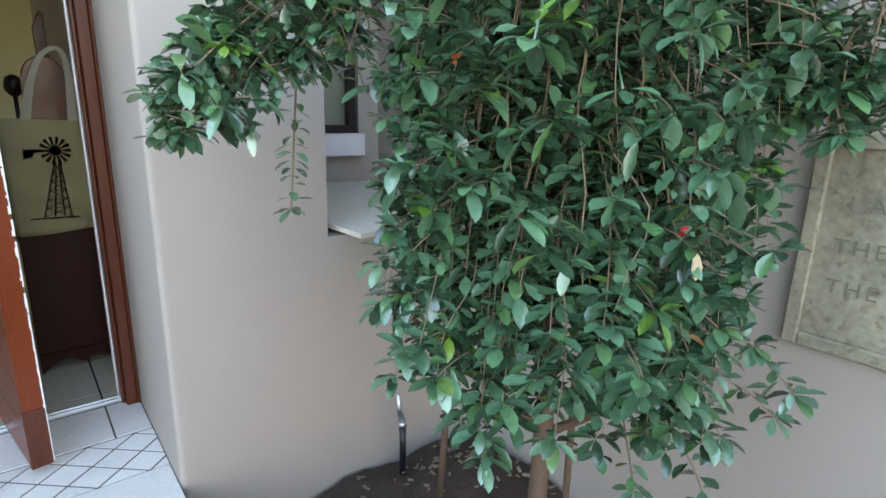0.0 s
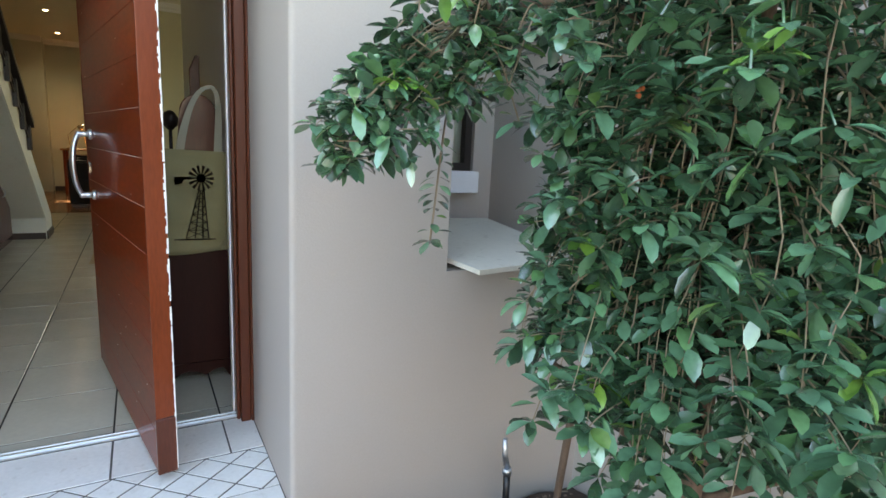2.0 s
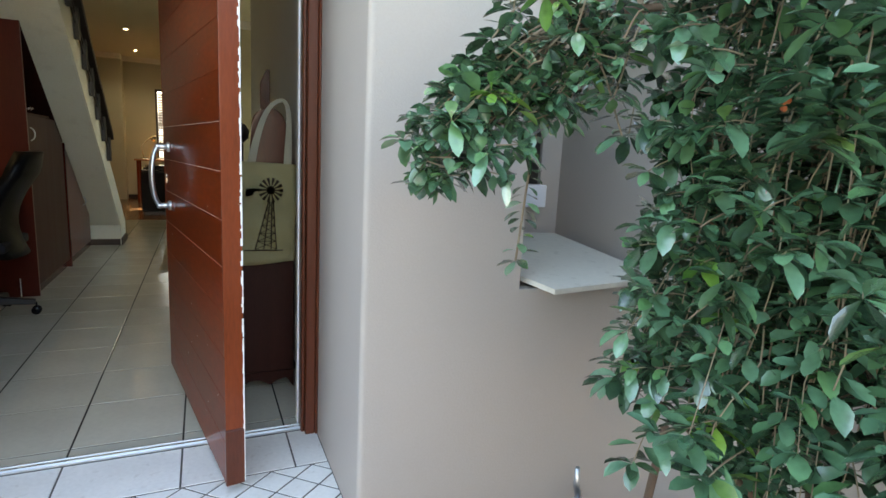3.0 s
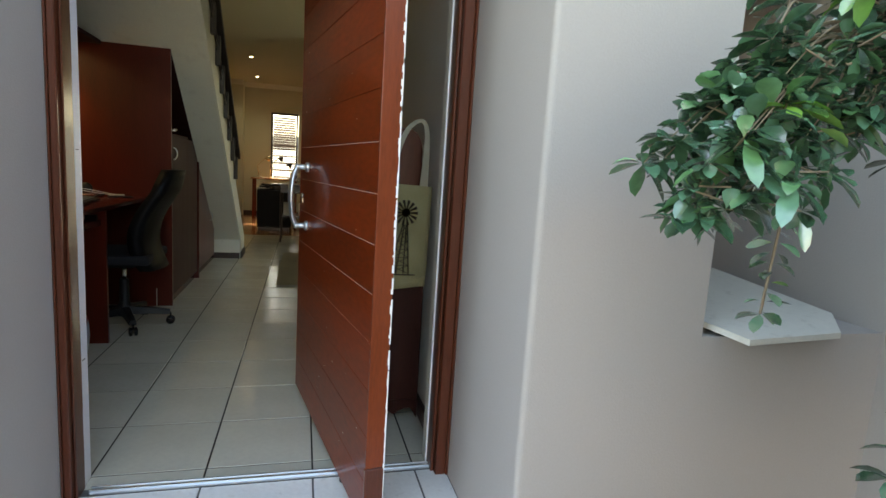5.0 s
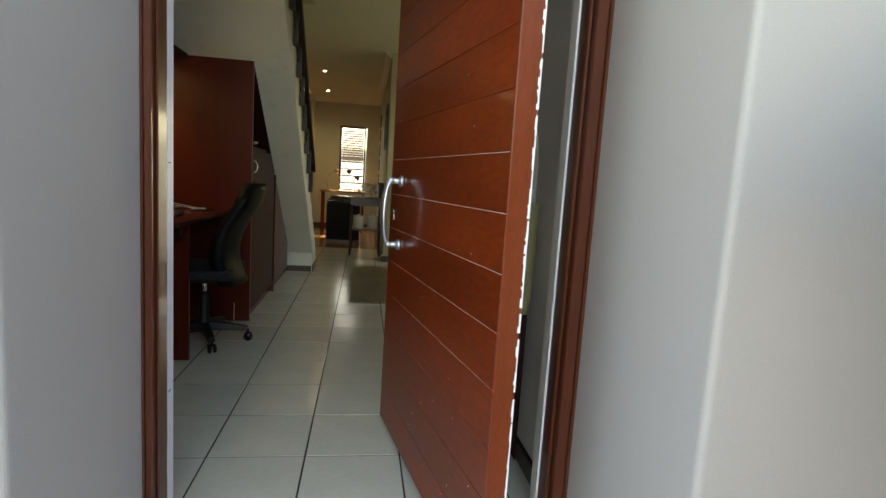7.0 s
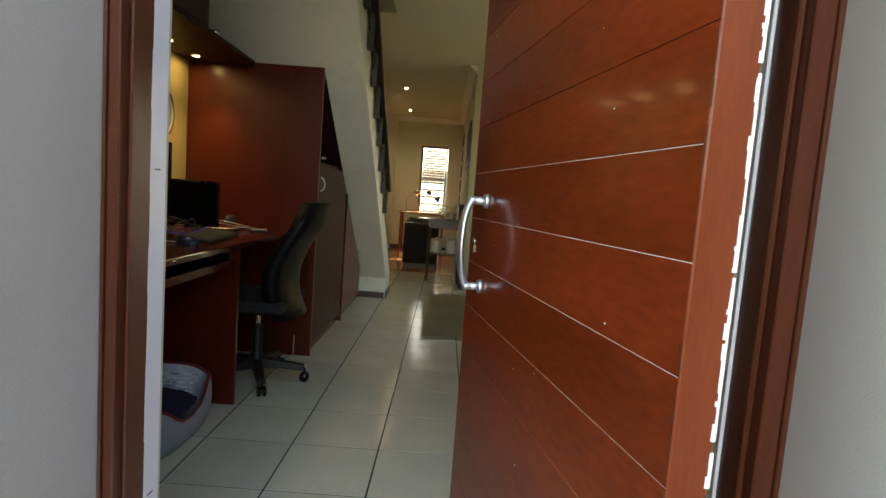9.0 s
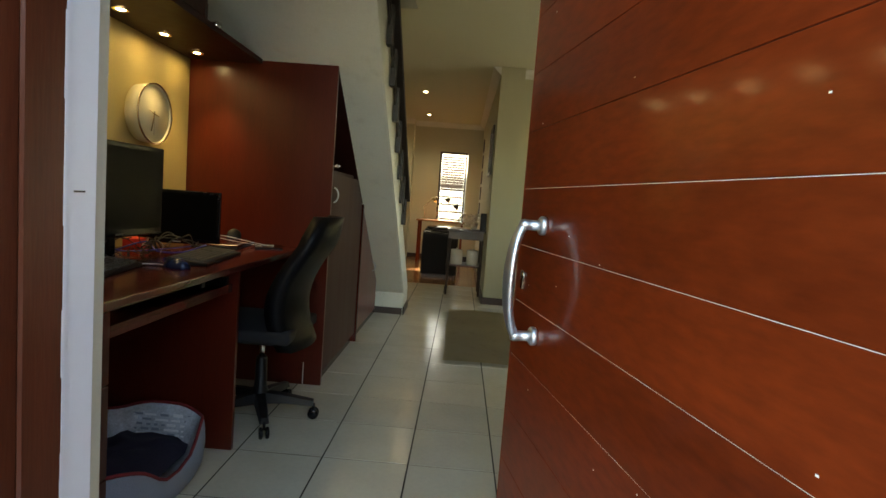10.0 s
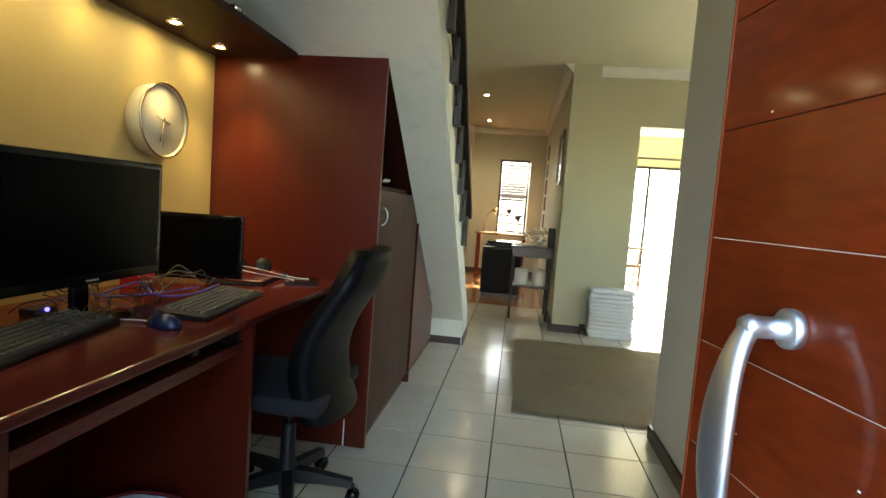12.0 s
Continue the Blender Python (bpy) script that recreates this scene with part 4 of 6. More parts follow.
            o = Vector((math.cos(a), math.sin(a), rng.uniform(-0.35, 0.25)))
            leaf_mesh(whorls, c + o * 0.004, o, Vector((rng.uniform(-0.25, 0.05), rng.uniform(-0.25, 0.05), 1)), ln * rng.uniform(0.8, 1.15), ln * rng.uniform(0.40, 0.50), rng.uniform(0.08, 0.2), droop=rng.uniform(0.1, 0.5))
    part("leaf_whorl", whorls, "leaf", b, "larger glossy leaf whorls", smooth=True, kind="stuff")
    for o, ln in (((-0.75, -0.40, 0.35), 0.046), ((0.30, -0.45, 0.80), 0.040), ((0.55, 0.10, 0.75), 0.030)):
        leaf_mesh(fresh_, (0.500, 0.405, 1.178), o, (-0.2, -0.2, 1), ln, ln * 0.5, 0.12)
    part("fresh_tip", fresh_, "young", b, "pale green fresh leaf tip", smooth=True)


build_bush()


def build_bed_bits():
    rng = random.Random(3)
    bm = bmesh.new()
    n = 26
    grid = []
    for i in range(n + 1):
        row = []
        for j in range(n + 1):
            x = PIER_R + 0.02 + (SIDE_X - PIER_R - 0.04) * i / n
            y = -0.6 + (FACE_Y - 0.02 + 0.6) * j / n
            h = 0.035 * noise.noise(Vector((x * 5, y * 5, 0))) + 0.018 * noise.noise(Vector((x * 17, y * 17, 2)))
            heap = 0.10 * math.exp(-((x - 1.15) ** 2 + (y - 1.15) ** 2) / 0.05)
            row.append(bm.verts.new((x, y, BED_Z + 0.03 + h + heap)))
        grid.append(row)
    for i in range(n):
        for j in range(n):
            bm.faces.new((grid[i][j], grid[i + 1][j], grid[i + 1][j + 1], grid[i][j + 1])).smooth = True
    structure("soil_heap", bm, "soil", "loose dark soil heaped round the bush")
    bm = bmesh.new()
    for _ in range(420):
        x, y = rng.uniform(0.45, 1.40), rng.uniform(0.1, 1.45)
        h = BED_Z + 0.045 + 0.035 * noise.noise(Vector((x * 5, y * 5, 0))) + 0.018 * noise.noise(Vector((x * 17, y * 17, 2))) + 0.10 * math.exp(-((x - 1.15) ** 2 + (y - 1.15) ** 2) / 0.05)
        s = rng.uniform(0.004, 0.014)
        box(bm, -s, s, -s * 0.45, s * 0.45, -0.001, 0.001, m=Matrix.Translation((x, y, h)) @ Euler((rng.uniform(-0.5, 0.5), rng.uniform(-0.5, 0.5), rng.uniform(0, 6))).to_matrix().to_4x4())
    part("leaf_litter", bm, "chips", None, "dry leaf and bark litter on the soil", category="litter", kind="stuff")
    px, py = 1.030, 1.405
    tap = thing("garden_tap", (px, py, BED_Z), label="black water pipe with a small pale valve by the wall", category="tap")
    bm = bmesh.new()
    tube(bm, [(px, py, BED_Z), (px, py, -0.1), (px - 0.002, py, -0.012)], 0.012, 12)
    part("pipe", bm, "hose", tap)
    bm = bmesh.new()
    tube(bm, [(px - 0.002, py, -0.011), (px - 0.004, py, 0.012)], 0.016, 12)
    tube(bm, [(px - 0.004, py, 0.013), (px - 0.018, py, 0.06), (px - 0.020, py, 0.125)], [0.011, 0.010, 0.008], 10)
    part("valve", bm, "steel", tap, "pale metal valve with a lever")
    for name, p, q in (("garden_stake", (1.02, 1.18, BED_Z), (0.885, 0.98, 0.50)), ("garden_stake", (1.16, 0.78, BED_Z), (1.15, 0.78, 0.42))):
        bm = bmesh.new()
        tube(bm, [p, tuple((a + b_) / 2 for a, b_ in zip(p, q)), q], 0.010, 8)
        part(name, bm, "bark", None, "thin dark wooden stake leaning in the soil", category="stake")
    bm = bmesh.new()
    for i in range(9):
        a = i * 0.8
        leaf_mesh(bm, (0.86 + 0.02 * math.cos(a), 0.86 + 0.02 * math.sin(a), BED_Z + 0.08 + 0.012 * i), (math.cos(a), math.sin(a), 0.5), (0, 0, 1), 0.07, 0.032, 0.1)
    tube(bm, [(0.86, 0.86, BED_Z), (0.86, 0.86, BED_Z + 0.18)], 0.003, 5)
    part("ground_shoot", bm, "leaf", None, "small leafy shoot growing from the soil", category="plant")


build_bed_bits()

# ---- the house inside: floor, walls, ceiling ----
WX = -1.92      # left wall of the hall
HX = 0.325      # right wall of the hall
CEIL = 2.60
FAR_Y = 12.0
structure("floor", boxes((-3.2, 3.2, 2.20, 12.6, -0.32, -0.0022)), "grout", "dark mortar bed under the hall floor tiles")
structure("wall_hall_left", boxes((WX - 0.2, WX, 2.30, 7.30, 0, 5.2)), "yellow", "warm yellow plastered wall behind the desk")
structure("wall_hall_right", boxes((HX, HX + 0.14, 2.30, 5.07, 0, CEIL)), "pale_wall", "grey cream plastered wall behind the entrance door, coloured as lit")
structure("wall_front_inside", boxes((-3.2, PIER_L, 2.30, 2.32, 0, 5.2), (HX + 0.14, 3.2, 2.302, 2.42, 0, CEIL)), "cream", "cream plastered inner face of the front wall")
structure("wall_pillar", boxes((-0.055, 0.205, 7.53, 7.80, 0, CEIL)), "green_plaster", "olive cream plastered pillar in the hall")
structure("wall_passage", boxes((0.205, 0.635, 7.66, 7.80, 0, CEIL), (1.55, 3.2, 7.66, 7.80, 0, CEIL), (0.635, 1.55, 7.66, 7.80, 2.06, CEIL)), "green_plaster", "olive cream plastered wall with a doorway to the sunny room")
structure("wall_study_right", boxes((-0.055, 0.065, 7.80, FAR_Y, 0, CEIL)), "cream", "cream plastered wall with pictures")
structure("wall_far", boxes((-3.2, -0.85, FAR_Y, FAR_Y + 0.2, 0, CEIL), (-0.32, 0.065, FAR_Y, FAR_Y + 0.2, 0, CEIL), (-0.85, -0.32, FAR_Y, FAR_Y + 0.2, 0, 0.72), (-0.85, -0.32, FAR_Y, FAR_Y + 0.2, 2.05, CEIL)), "cream",
          "cream plastered far wall with a tall narrow window")
structure("wall_far_pilaster", boxes((-3.2, -1.36, 11.75, FAR_Y, 0, CEIL)), "cream", "cream plastered projecting wall beside the far window")
structure("wall_study_left", boxes((-3.4, -3.2, 2.3, 12.2, 0, CEIL + 2.6)), "cream", "cream plastered wall closing the study")
# the opening from y 5.6 to 7.1 is added for the side fill lamp
structure("wall_lounge_right", boxes((3.2, 3.4, 2.3, 5.6, 0, CEIL), (3.2, 3.4, 7.1, 12.2, 0, CEIL), (3.2, 3.4, 5.6, 7.1, 0, 1.0), (3.2, 3.4, 5.6, 7.1, 2.1, CEIL)), "cream", "cream plastered wall closing the sunny room")
structure("wall_lounge_far", boxes((0.065, 0.75, FAR_Y, FAR_Y + 0.2, 0, CEIL), (2.75, 3.2, FAR_Y, FAR_Y + 0.2, 0, CEIL), (0.75, 2.75, FAR_Y, FAR_Y + 0.2, 2.05, CEIL)), "cream", "cream plastered wall round the sliding doors")
structure("ceiling", boxes((-0.84, 3.4, 2.30, 12.2, CEIL, CEIL + 0.12), (-3.4, -0.84, 5.95, 12.2, CEIL, CEIL + 0.12)), "ceiling", "pale painted ceiling")
structure("ceiling_upper", boxes((-3.4, -0.70, 2.2, 6.1, 5.1, 5.2)), "ceiling", "ceiling over the stairwell")
structure("wall_stairwell", boxes((-0.84, -0.72, 2.42, 5.95, CEIL + 0.12, 5.1), (-3.4, -0.72, 5.95, 6.07, CEIL + 0.12, 5.1), (WX - 0.2, WX, 7.1, 7.3, 0, CEIL)), "cream", "cream plastered walls of the stairwell")
# added out of view, to close the house and block sun from the court
structure("roof", boxes((-4.2, SIDE_X + 2.2, 2.3, 12.8, 5.2, 5.35)), "cornice", "unseen flat roof that closes the house and shades the court")


def cornice(name, runs):
    bm = bmesh.new()
    for axis, wall, side, a, b in runs:
        # (out from the wall, down from the ceiling)
        pts = [(wall + side * o, CEIL - 0.002 + d) for o, d in [(0, 0), (0.085, 0), (0.080, -0.014), (0.062, -0.020), (0.050, -0.044), (0.024, -0.062), (0.020, -0.078), (0.0, -0.085)]]
        prism(bm, pts, axis, a, b)
    structure(name, bm, "cornice", "moulded white plaster cornice")


cornice("cornice_study", [("x", FAR_Y - 0.001, -1, -1.36, -0.055), ("y", -0.056, -1, 7.53, FAR_Y - 0.087)])
cornice("cornice_passage", [("x", 7.659, -1, 0.206, 3.2)])
cornice("cornice_far_left", [("x", 11.749, -1, -3.2, -1.36)])
structure("baseboard_pillar", boxes((-0.075, 0.225, 7.51, 7.529, 0, 0.075), (-0.075, -0.056, 7.53, 11.9, 0, 0.075), bevel=0.003), "skirting", "dark wooden skirting")
structure("baseboard_passage", boxes((0.226, 0.635, 7.64, 7.659, 0, 0.075), bevel=0.003), "skirting", "dark wooden skirting")
structure("baseboard_hall", boxes((HX - 0.018, HX - 0.001, 2.32, 5.09, 0, 0.075), (HX - 0.018, HX + 0.158, 5.0705, 5.0885, 0, 0.075), bevel=0.003), "skirting", "dark wooden skirting")
structure("baseboard_far", boxes((-1.36, -0.076, FAR_Y - 0.018, FAR_Y - 0.001, 0, 0.075), bevel=0.003), "skirting", "dark wooden skirting")


# stairs: a sloped soffit over the cupboards, steps on top, rail at its open side
def soffit_z(y):
    return 1.80 - 0.76 * (y - 4.523)


SX = -0.868
FOOT_Y = 6.62


def build_stairs():
    s = thing("staircase", ((WX + SX) / 2, FOOT_Y, 0), label="pale plastered staircase with sloping underside above the cupboards", category="staircase", kind="structure")
    bm = bmesh.new()
    pts = [(FOOT_Y, 0.0), (FOOT_Y, soffit_z(FOOT_Y)), (2.335, soffit_z(2.335))]
    steps = []
    y, z, rise, going = FOOT_Y + 0.40, 0.0, 0.1725, 0.227
    while y > 2.6:
        steps += [(y, z), (y, z + rise)]
        z += rise
        y -= going
    steps.append((2.335, z))
    prism(bm, pts + steps[::-1], "x", WX + 0.001, SX)
    part("flight", bm, "soffit", s)
    bm = bmesh.new()
    prism(bm, [(FOOT_Y + 0.38, 0.0), (FOOT_Y, 0.0), (FOOT_Y, soffit_z(FOOT_Y)), (2.335, soffit_z(2.335)), (2.335, soffit_z(2.335) + 0.29), (FOOT_Y + 0.38, soffit_z(FOOT_Y + 0.38) + 0.29)], "x", SX + 0.0005, SX + 0.012, bevel=0.003)
    part("stringer", bm, "soffit", s, "straight plastered edge of the stairs")
    bm = boxes((WX, SX + 0.004, FOOT_Y - 0.008, FOOT_Y - 0.001, 0.0, 0.062), (SX + 0.0125, SX + 0.024, FOOT_Y - 0.008, FOOT_Y + 0.40, 0, 0.075))
    part("foot_skirting", bm, "skirting", s, "dark skirting at the foot")
    rail = thing("stair_rail", (SX + 0.03, 5.93, 0), label="dark metal and timber stair balustrade", category="balustrade")
    def rz(y):
        return soffit_z(y) + 0.42
    bm = bmesh.new()
    prism(bm, [(5.95, rz(5.95) + 0.0), (5.95, rz(5.95) - 0.055), (2.5, rz(2.5) - 0.055), (2.5, rz(2.5))], "x", SX + 0.014, SX + 0.074)
    part("handrail", bm, "black_metal", rail, "dark timber handrail")
    yy = 5.93
    while yy > 2.7:
        bm = bmesh.new()
        box(bm, SX + 0.018, SX + 0.050, yy - 0.030, yy + 0.030, soffit_z(yy) + 0.16, rz(yy) - 0.05)
        part("baluster", bm, "black_metal", rail)
        yy -= 0.227
    for off in (0.24, 0.31):
        bm = bmesh.new()
        prism(bm, [(5.93, soffit_z(5.93) + off), (5.93, soffit_z(5.93) + off + 0.018), (2.6, soffit_z(2.6) + off + 0.018), (2.6, soffit_z(2.6) + off)], "x", SX + 0.024, SX + 0.036)
        part("rail_bar", bm, "black_metal", rail)


build_stairs()

# ---- cupboards under the stairs ----
CX, CY = -1.098, 4.53


def bow_handle(bm, x, y, z, h=0.085, out=0.028):
    tube(bm, bezier((x, y, z - h / 2), (x + out * 1.2, y, z - h / 2 + 0.01), (x + out * 1.2, y, z + h / 2 - 0.01), (x, y, z + h / 2), 12), 0.0045, 8)


def build_cupboards():
    c = thing("tall_cupboard", ((WX + CX) / 2, (CY + 5.52) / 2, 0), label="tall dark red veneered cupboard under the stairs, open above its door", category="cupboard")
    bm = bmesh.new()
    prism(bm, [(WX + 0.002, 0.0), (-1.204, 0.0), (-1.204, 0.13), (-1.198, 0.13), (-1.198, 0.001), (CX, 0.001), (CX, soffit_z(CY) - 0.004), (WX + 0.002, soffit_z(CY) - 0.004)], "y", CY, CY + 0.022)
    part("side_panel", bm, "veneer", c)
    part("edge_strip", boxes((-1.2035, -1.1985, CY - 0.003, CY - 0.0005, 0.003, 0.129)), "chip", c, "pale sealing strip in the panel joint")
    # dark colour of the back carries the shade inside the cupboard
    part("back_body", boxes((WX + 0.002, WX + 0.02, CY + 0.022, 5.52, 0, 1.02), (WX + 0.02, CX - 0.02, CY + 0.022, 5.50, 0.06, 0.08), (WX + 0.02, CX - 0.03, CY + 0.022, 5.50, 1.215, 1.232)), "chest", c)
    d = part("door", _sloped_door(CY + 0.026, 5.49), "grey_door", c, "grey-brown laminate door")
    bm = bmesh.new()
    bow_handle(bm, CX - 0.001, 4.60, 1.09)
    part("handle", bm, "steel", d, "bowed aluminium handle")
    for yy in (4.60, 4.66):
        bm = bmesh.new()
        tube(bm, [(CX - 0.02, yy, 1.245), (CX + 0.01, yy, 1.262)], 0.007, 8)
        part("hook", bm, "chrome", c, "small metal hook above the door")
    part("plinth", boxes((CX - 0.05, CX - 0.03, CY + 0.022, 5.50, 0, 0.07)), "veneer_dark", c)
    # sheet added under the flight; its dark colour is the cupboard's inner shade
    bm = bmesh.new()
    prism(bm, [(CY + 0.023, soffit_z(CY + 0.023) - 0.005), (5.50, soffit_z(5.50) - 0.005), (5.50, soffit_z(5.50) - 0.016), (CY + 0.023, soffit_z(CY + 0.023) - 0.016)], "x", WX + 0.021, CX - 0.001)
    part("lining_board", bm, "chest", c, "added dark sheet for the shade inside the open cupboard")
    c2 = thing("low_cupboard", ((WX + CX) / 2, 6.05, 0), label="low dark veneered cupboard with a sloping top under the stairs", category="cupboard")
    bm = bmesh.new()
    prism(bm, [(5.522, 0.001), (5.545, 0.001), (5.545, soffit_z(5.545) - 0.004), (5.522, soffit_z(5.522) - 0.004)], "x", WX + 0.002, CX + 0.006)
    part("side_panel", bm, "veneer_dark", c2)
    bm = bmesh.new()
    prism(bm, [(5.548, 0.075), (6.44, 0.075), (6.44, soffit_z(6.44) - 0.006), (5.548, soffit_z(5.548) - 0.006)], "x", CX - 0.020, CX - 0.002)
    d2 = part("door", bm, "veneer", c2)
    bm = bmesh.new()
    bow_handle(bm, CX - 0.001, 6.16, 0.50, 0.08)
    part("handle", bm, "steel", d2, "bowed aluminium handle")
    part("plinth", boxes((CX - 0.05, CX - 0.03, 5.546, 6.60, 0, 0.07)), "veneer_dark", c2)


def _sloped_door(y0, y1):
    """A door plate whose top follows the stairs at its far side."""
    bm = bmesh.new()
    yk = 4.523 + (1.80 - 1.212) / 0.76
    top = [(y1, soffit_z(y1) - 0.006), (yk, 1.206), (y0, 1.212)] if soffit_z(y1) < 1.212 else [(y1, 1.212), (y0, 1.212)]
    prism(bm, [(y0, 0.075), (y1, 0.075)] + top, "x", CX - 0.020, CX - 0.002)
    return bm


build_cupboards()

# overhead unit with its lamps
OX = -1.515
OZ = 1.772


def build_overhead():
    o = thing("overhead_unit", ((WX + OX) / 2, 3.5, OZ), label="dark veneered wall unit with small lamps above the desk", category="wall unit")
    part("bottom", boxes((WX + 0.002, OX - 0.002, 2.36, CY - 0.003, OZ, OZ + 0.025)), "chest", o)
    def top(y):
        return soffit_z(y) - 0.006
    bm = bmesh.new()
    y0, y1 = 2.36, 3.86
    prism(bm, [(y0, OZ + 0.028), (y1, OZ + 0.028), (y1, top(y1)), (y0, top(y1) + 0.5)], "x", OX - 0.020, OX)
    part("door", bm, "grey_door", o, "grey-brown laminate door")
    bm = bmesh.new()
    box(bm, WX + 0.002, OX - 0.002, 3.864, 3.884, OZ + 0.026, top(3.884))
    part("divider", bm, "veneer_dark", o)
    bm = bmesh.new()
    prism(bm, [(3.885, OZ + 0.026), (CY - 0.004, OZ + 0.026), (CY - 0.004, OZ + 0.03), (3.885, top(3.885))], "x", WX + 0.002, WX + 0.012)
    part("back_panel", bm, "veneer_dark", o)
    for y in LAMP_Y:
        l = thing("cabinet_lamp", (LAMP_X, y, OZ), label="small round warm cabinet lamp with a chrome ring, switched on", category="lamp", group="lamps under the wall unit")
        bm = bmesh.new()
        lathe(bm, [(0.020, -0.0015), (0.032, -0.0015), (0.034, -0.004), (0.030, -0.008), (0.022, -0.007), (0.020, -0.0015)], Matrix.Translation((LAMP_X, y, OZ)), 28)
        part("ring", bm, "brass", l)
        bm = bmesh.new()
        lathe(bm, [(0, -0.006), (0.012, -0.0055), (0.0195, -0.0025)], Matrix.Translation((LAMP_X, y, OZ)), 24)
        part("bulb", bm, "bulb", l)
    bm = bmesh.new()
    lathe(bm, [(0, 0.0), (0.018, 0.004), (0.027, 0.020), (0.024, 0.036), (0.010, 0.044), (0, 0.045)], Matrix.Translation((-1.56, 4.06, OZ + 0.026)), 16)
    part("glass_ball", bm, "chrome", None, "small shiny metal ball on the open shelf", category="ornament")
    part("small_box", boxes((-1.66, -1.56, 3.90, 3.98, OZ + 0.026, OZ + 0.12), bevel=0.003), "print", None, "small dark printed box on the open shelf", category="box")


build_overhead()

# clock
def build_clock():
    c = thing("wall_clock", (WX, 4.092, 1.408), label="round wall clock with deep cream rim, brass edge and thin hands", category="clock")
    m = Matrix.Translation((WX, 4.092, 1.408)) @ Matrix.Rotation(radians(90), 4, "Y")
    bm = bmesh.new()
    lathe(bm, [(0.118, 0.0), (0.132, 0.004), (0.141, 0.068), (0.138, 0.070), (0.133, 0.062)], m, 56)
    part("case", bm, "clock_face", c)
    bm = bmesh.new()
    lathe(bm, [(0.1410, 0.066), (0.1435, 0.070), (0.1425, 0.074), (0.138, 0.074), (0.136, 0.070)], m, 56)
    part("rim", bm, "brass", c, "thin brass rim")
    bm = bmesh.new()
    lathe(bm, [(0, 0.062), (0.132, 0.062), (0.133, 0.056)], m, 56)
    part("dial", bm, "clock_face", c, "plain cream dial")
    bm = bmesh.new()
    # hands: short, long and sweep
    for ang, ln, w in ((100, 0.040, 0.0030), (195, 0.085, 0.0026), (180, 0.100, 0.0012), (285, 0.045, 0.0012)):
        a = radians(ang)
        d = Vector((0, math.sin(a), math.cos(a)))
        p = Vector((WX + 0.066, 4.092, 1.408))
        tube(bm, [p - d * 0.012, p + d * ln], w, 6)
    part("clock_hand", bm, "brass", c, "thin bronze hands")


build_clock()

# ---- the desk ----
DZ, DX = 0.785, -1.235


def build_desk():
    d = thing("desk", ((WX + DX) / 2, 3.4, 0), label="long dark red veneered desk along the yellow wall", category="desk")
    bm = bmesh.new()
    box(bm, WX + 0.003, DX, 2.345, CY - 0.003, DZ - 0.027, DZ, bevel=0.006, seg=2)
    part("desktop", bm, "veneer_dark", d)
    part("end_panel", boxes((WX + 0.01, -1.252, 3.688, 3.708, 0, DZ - 0.0275)), "veneer", d)
    p = part("drawer_unit", boxes((WX + 0.02, -1.272, 2.38, 2.89, 0.04, DZ - 0.0275)), "veneer_dark", d)
    for z0, z1 in ((0.05, 0.30), (0.304, 0.555), (0.559, 0.752)):
        part("drawer_front", boxes((-1.2715, -1.252, 2.384, 2.886, z0, z1), bevel=0.0015), "veneer_low", p)
    part("modesty_panel", boxes((WX + 0.01, WX + 0.03, 2.892, 3.686, 0.05, DZ - 0.0275)), "veneer_dark", d)
    part("keyboard_tray", boxes((-1.75, -1.272, 2.905, 3.680, 0.672, 0.690), (-1.292, -1.272, 2.905, 3.680, 0.6905, 0.704)), "veneer_dark", d)
    for ya, yb in ((3.668, 3.686), (2.892, 2.906)):
        part("runner", boxes((-1.74, -1.29, ya, yb, 0.692, 0.73)), "plastic", d)
    part("tray_catch", boxes((-1.271, -1.262, 3.40, 3.425, 0.73, 0.757), bevel=0.002), "plastic", d)


build_desk()


def place(x, y, z, turn):
    return Matrix.Translation((x, y, z)) @ Matrix.Rotation(radians(turn), 4, "Z")


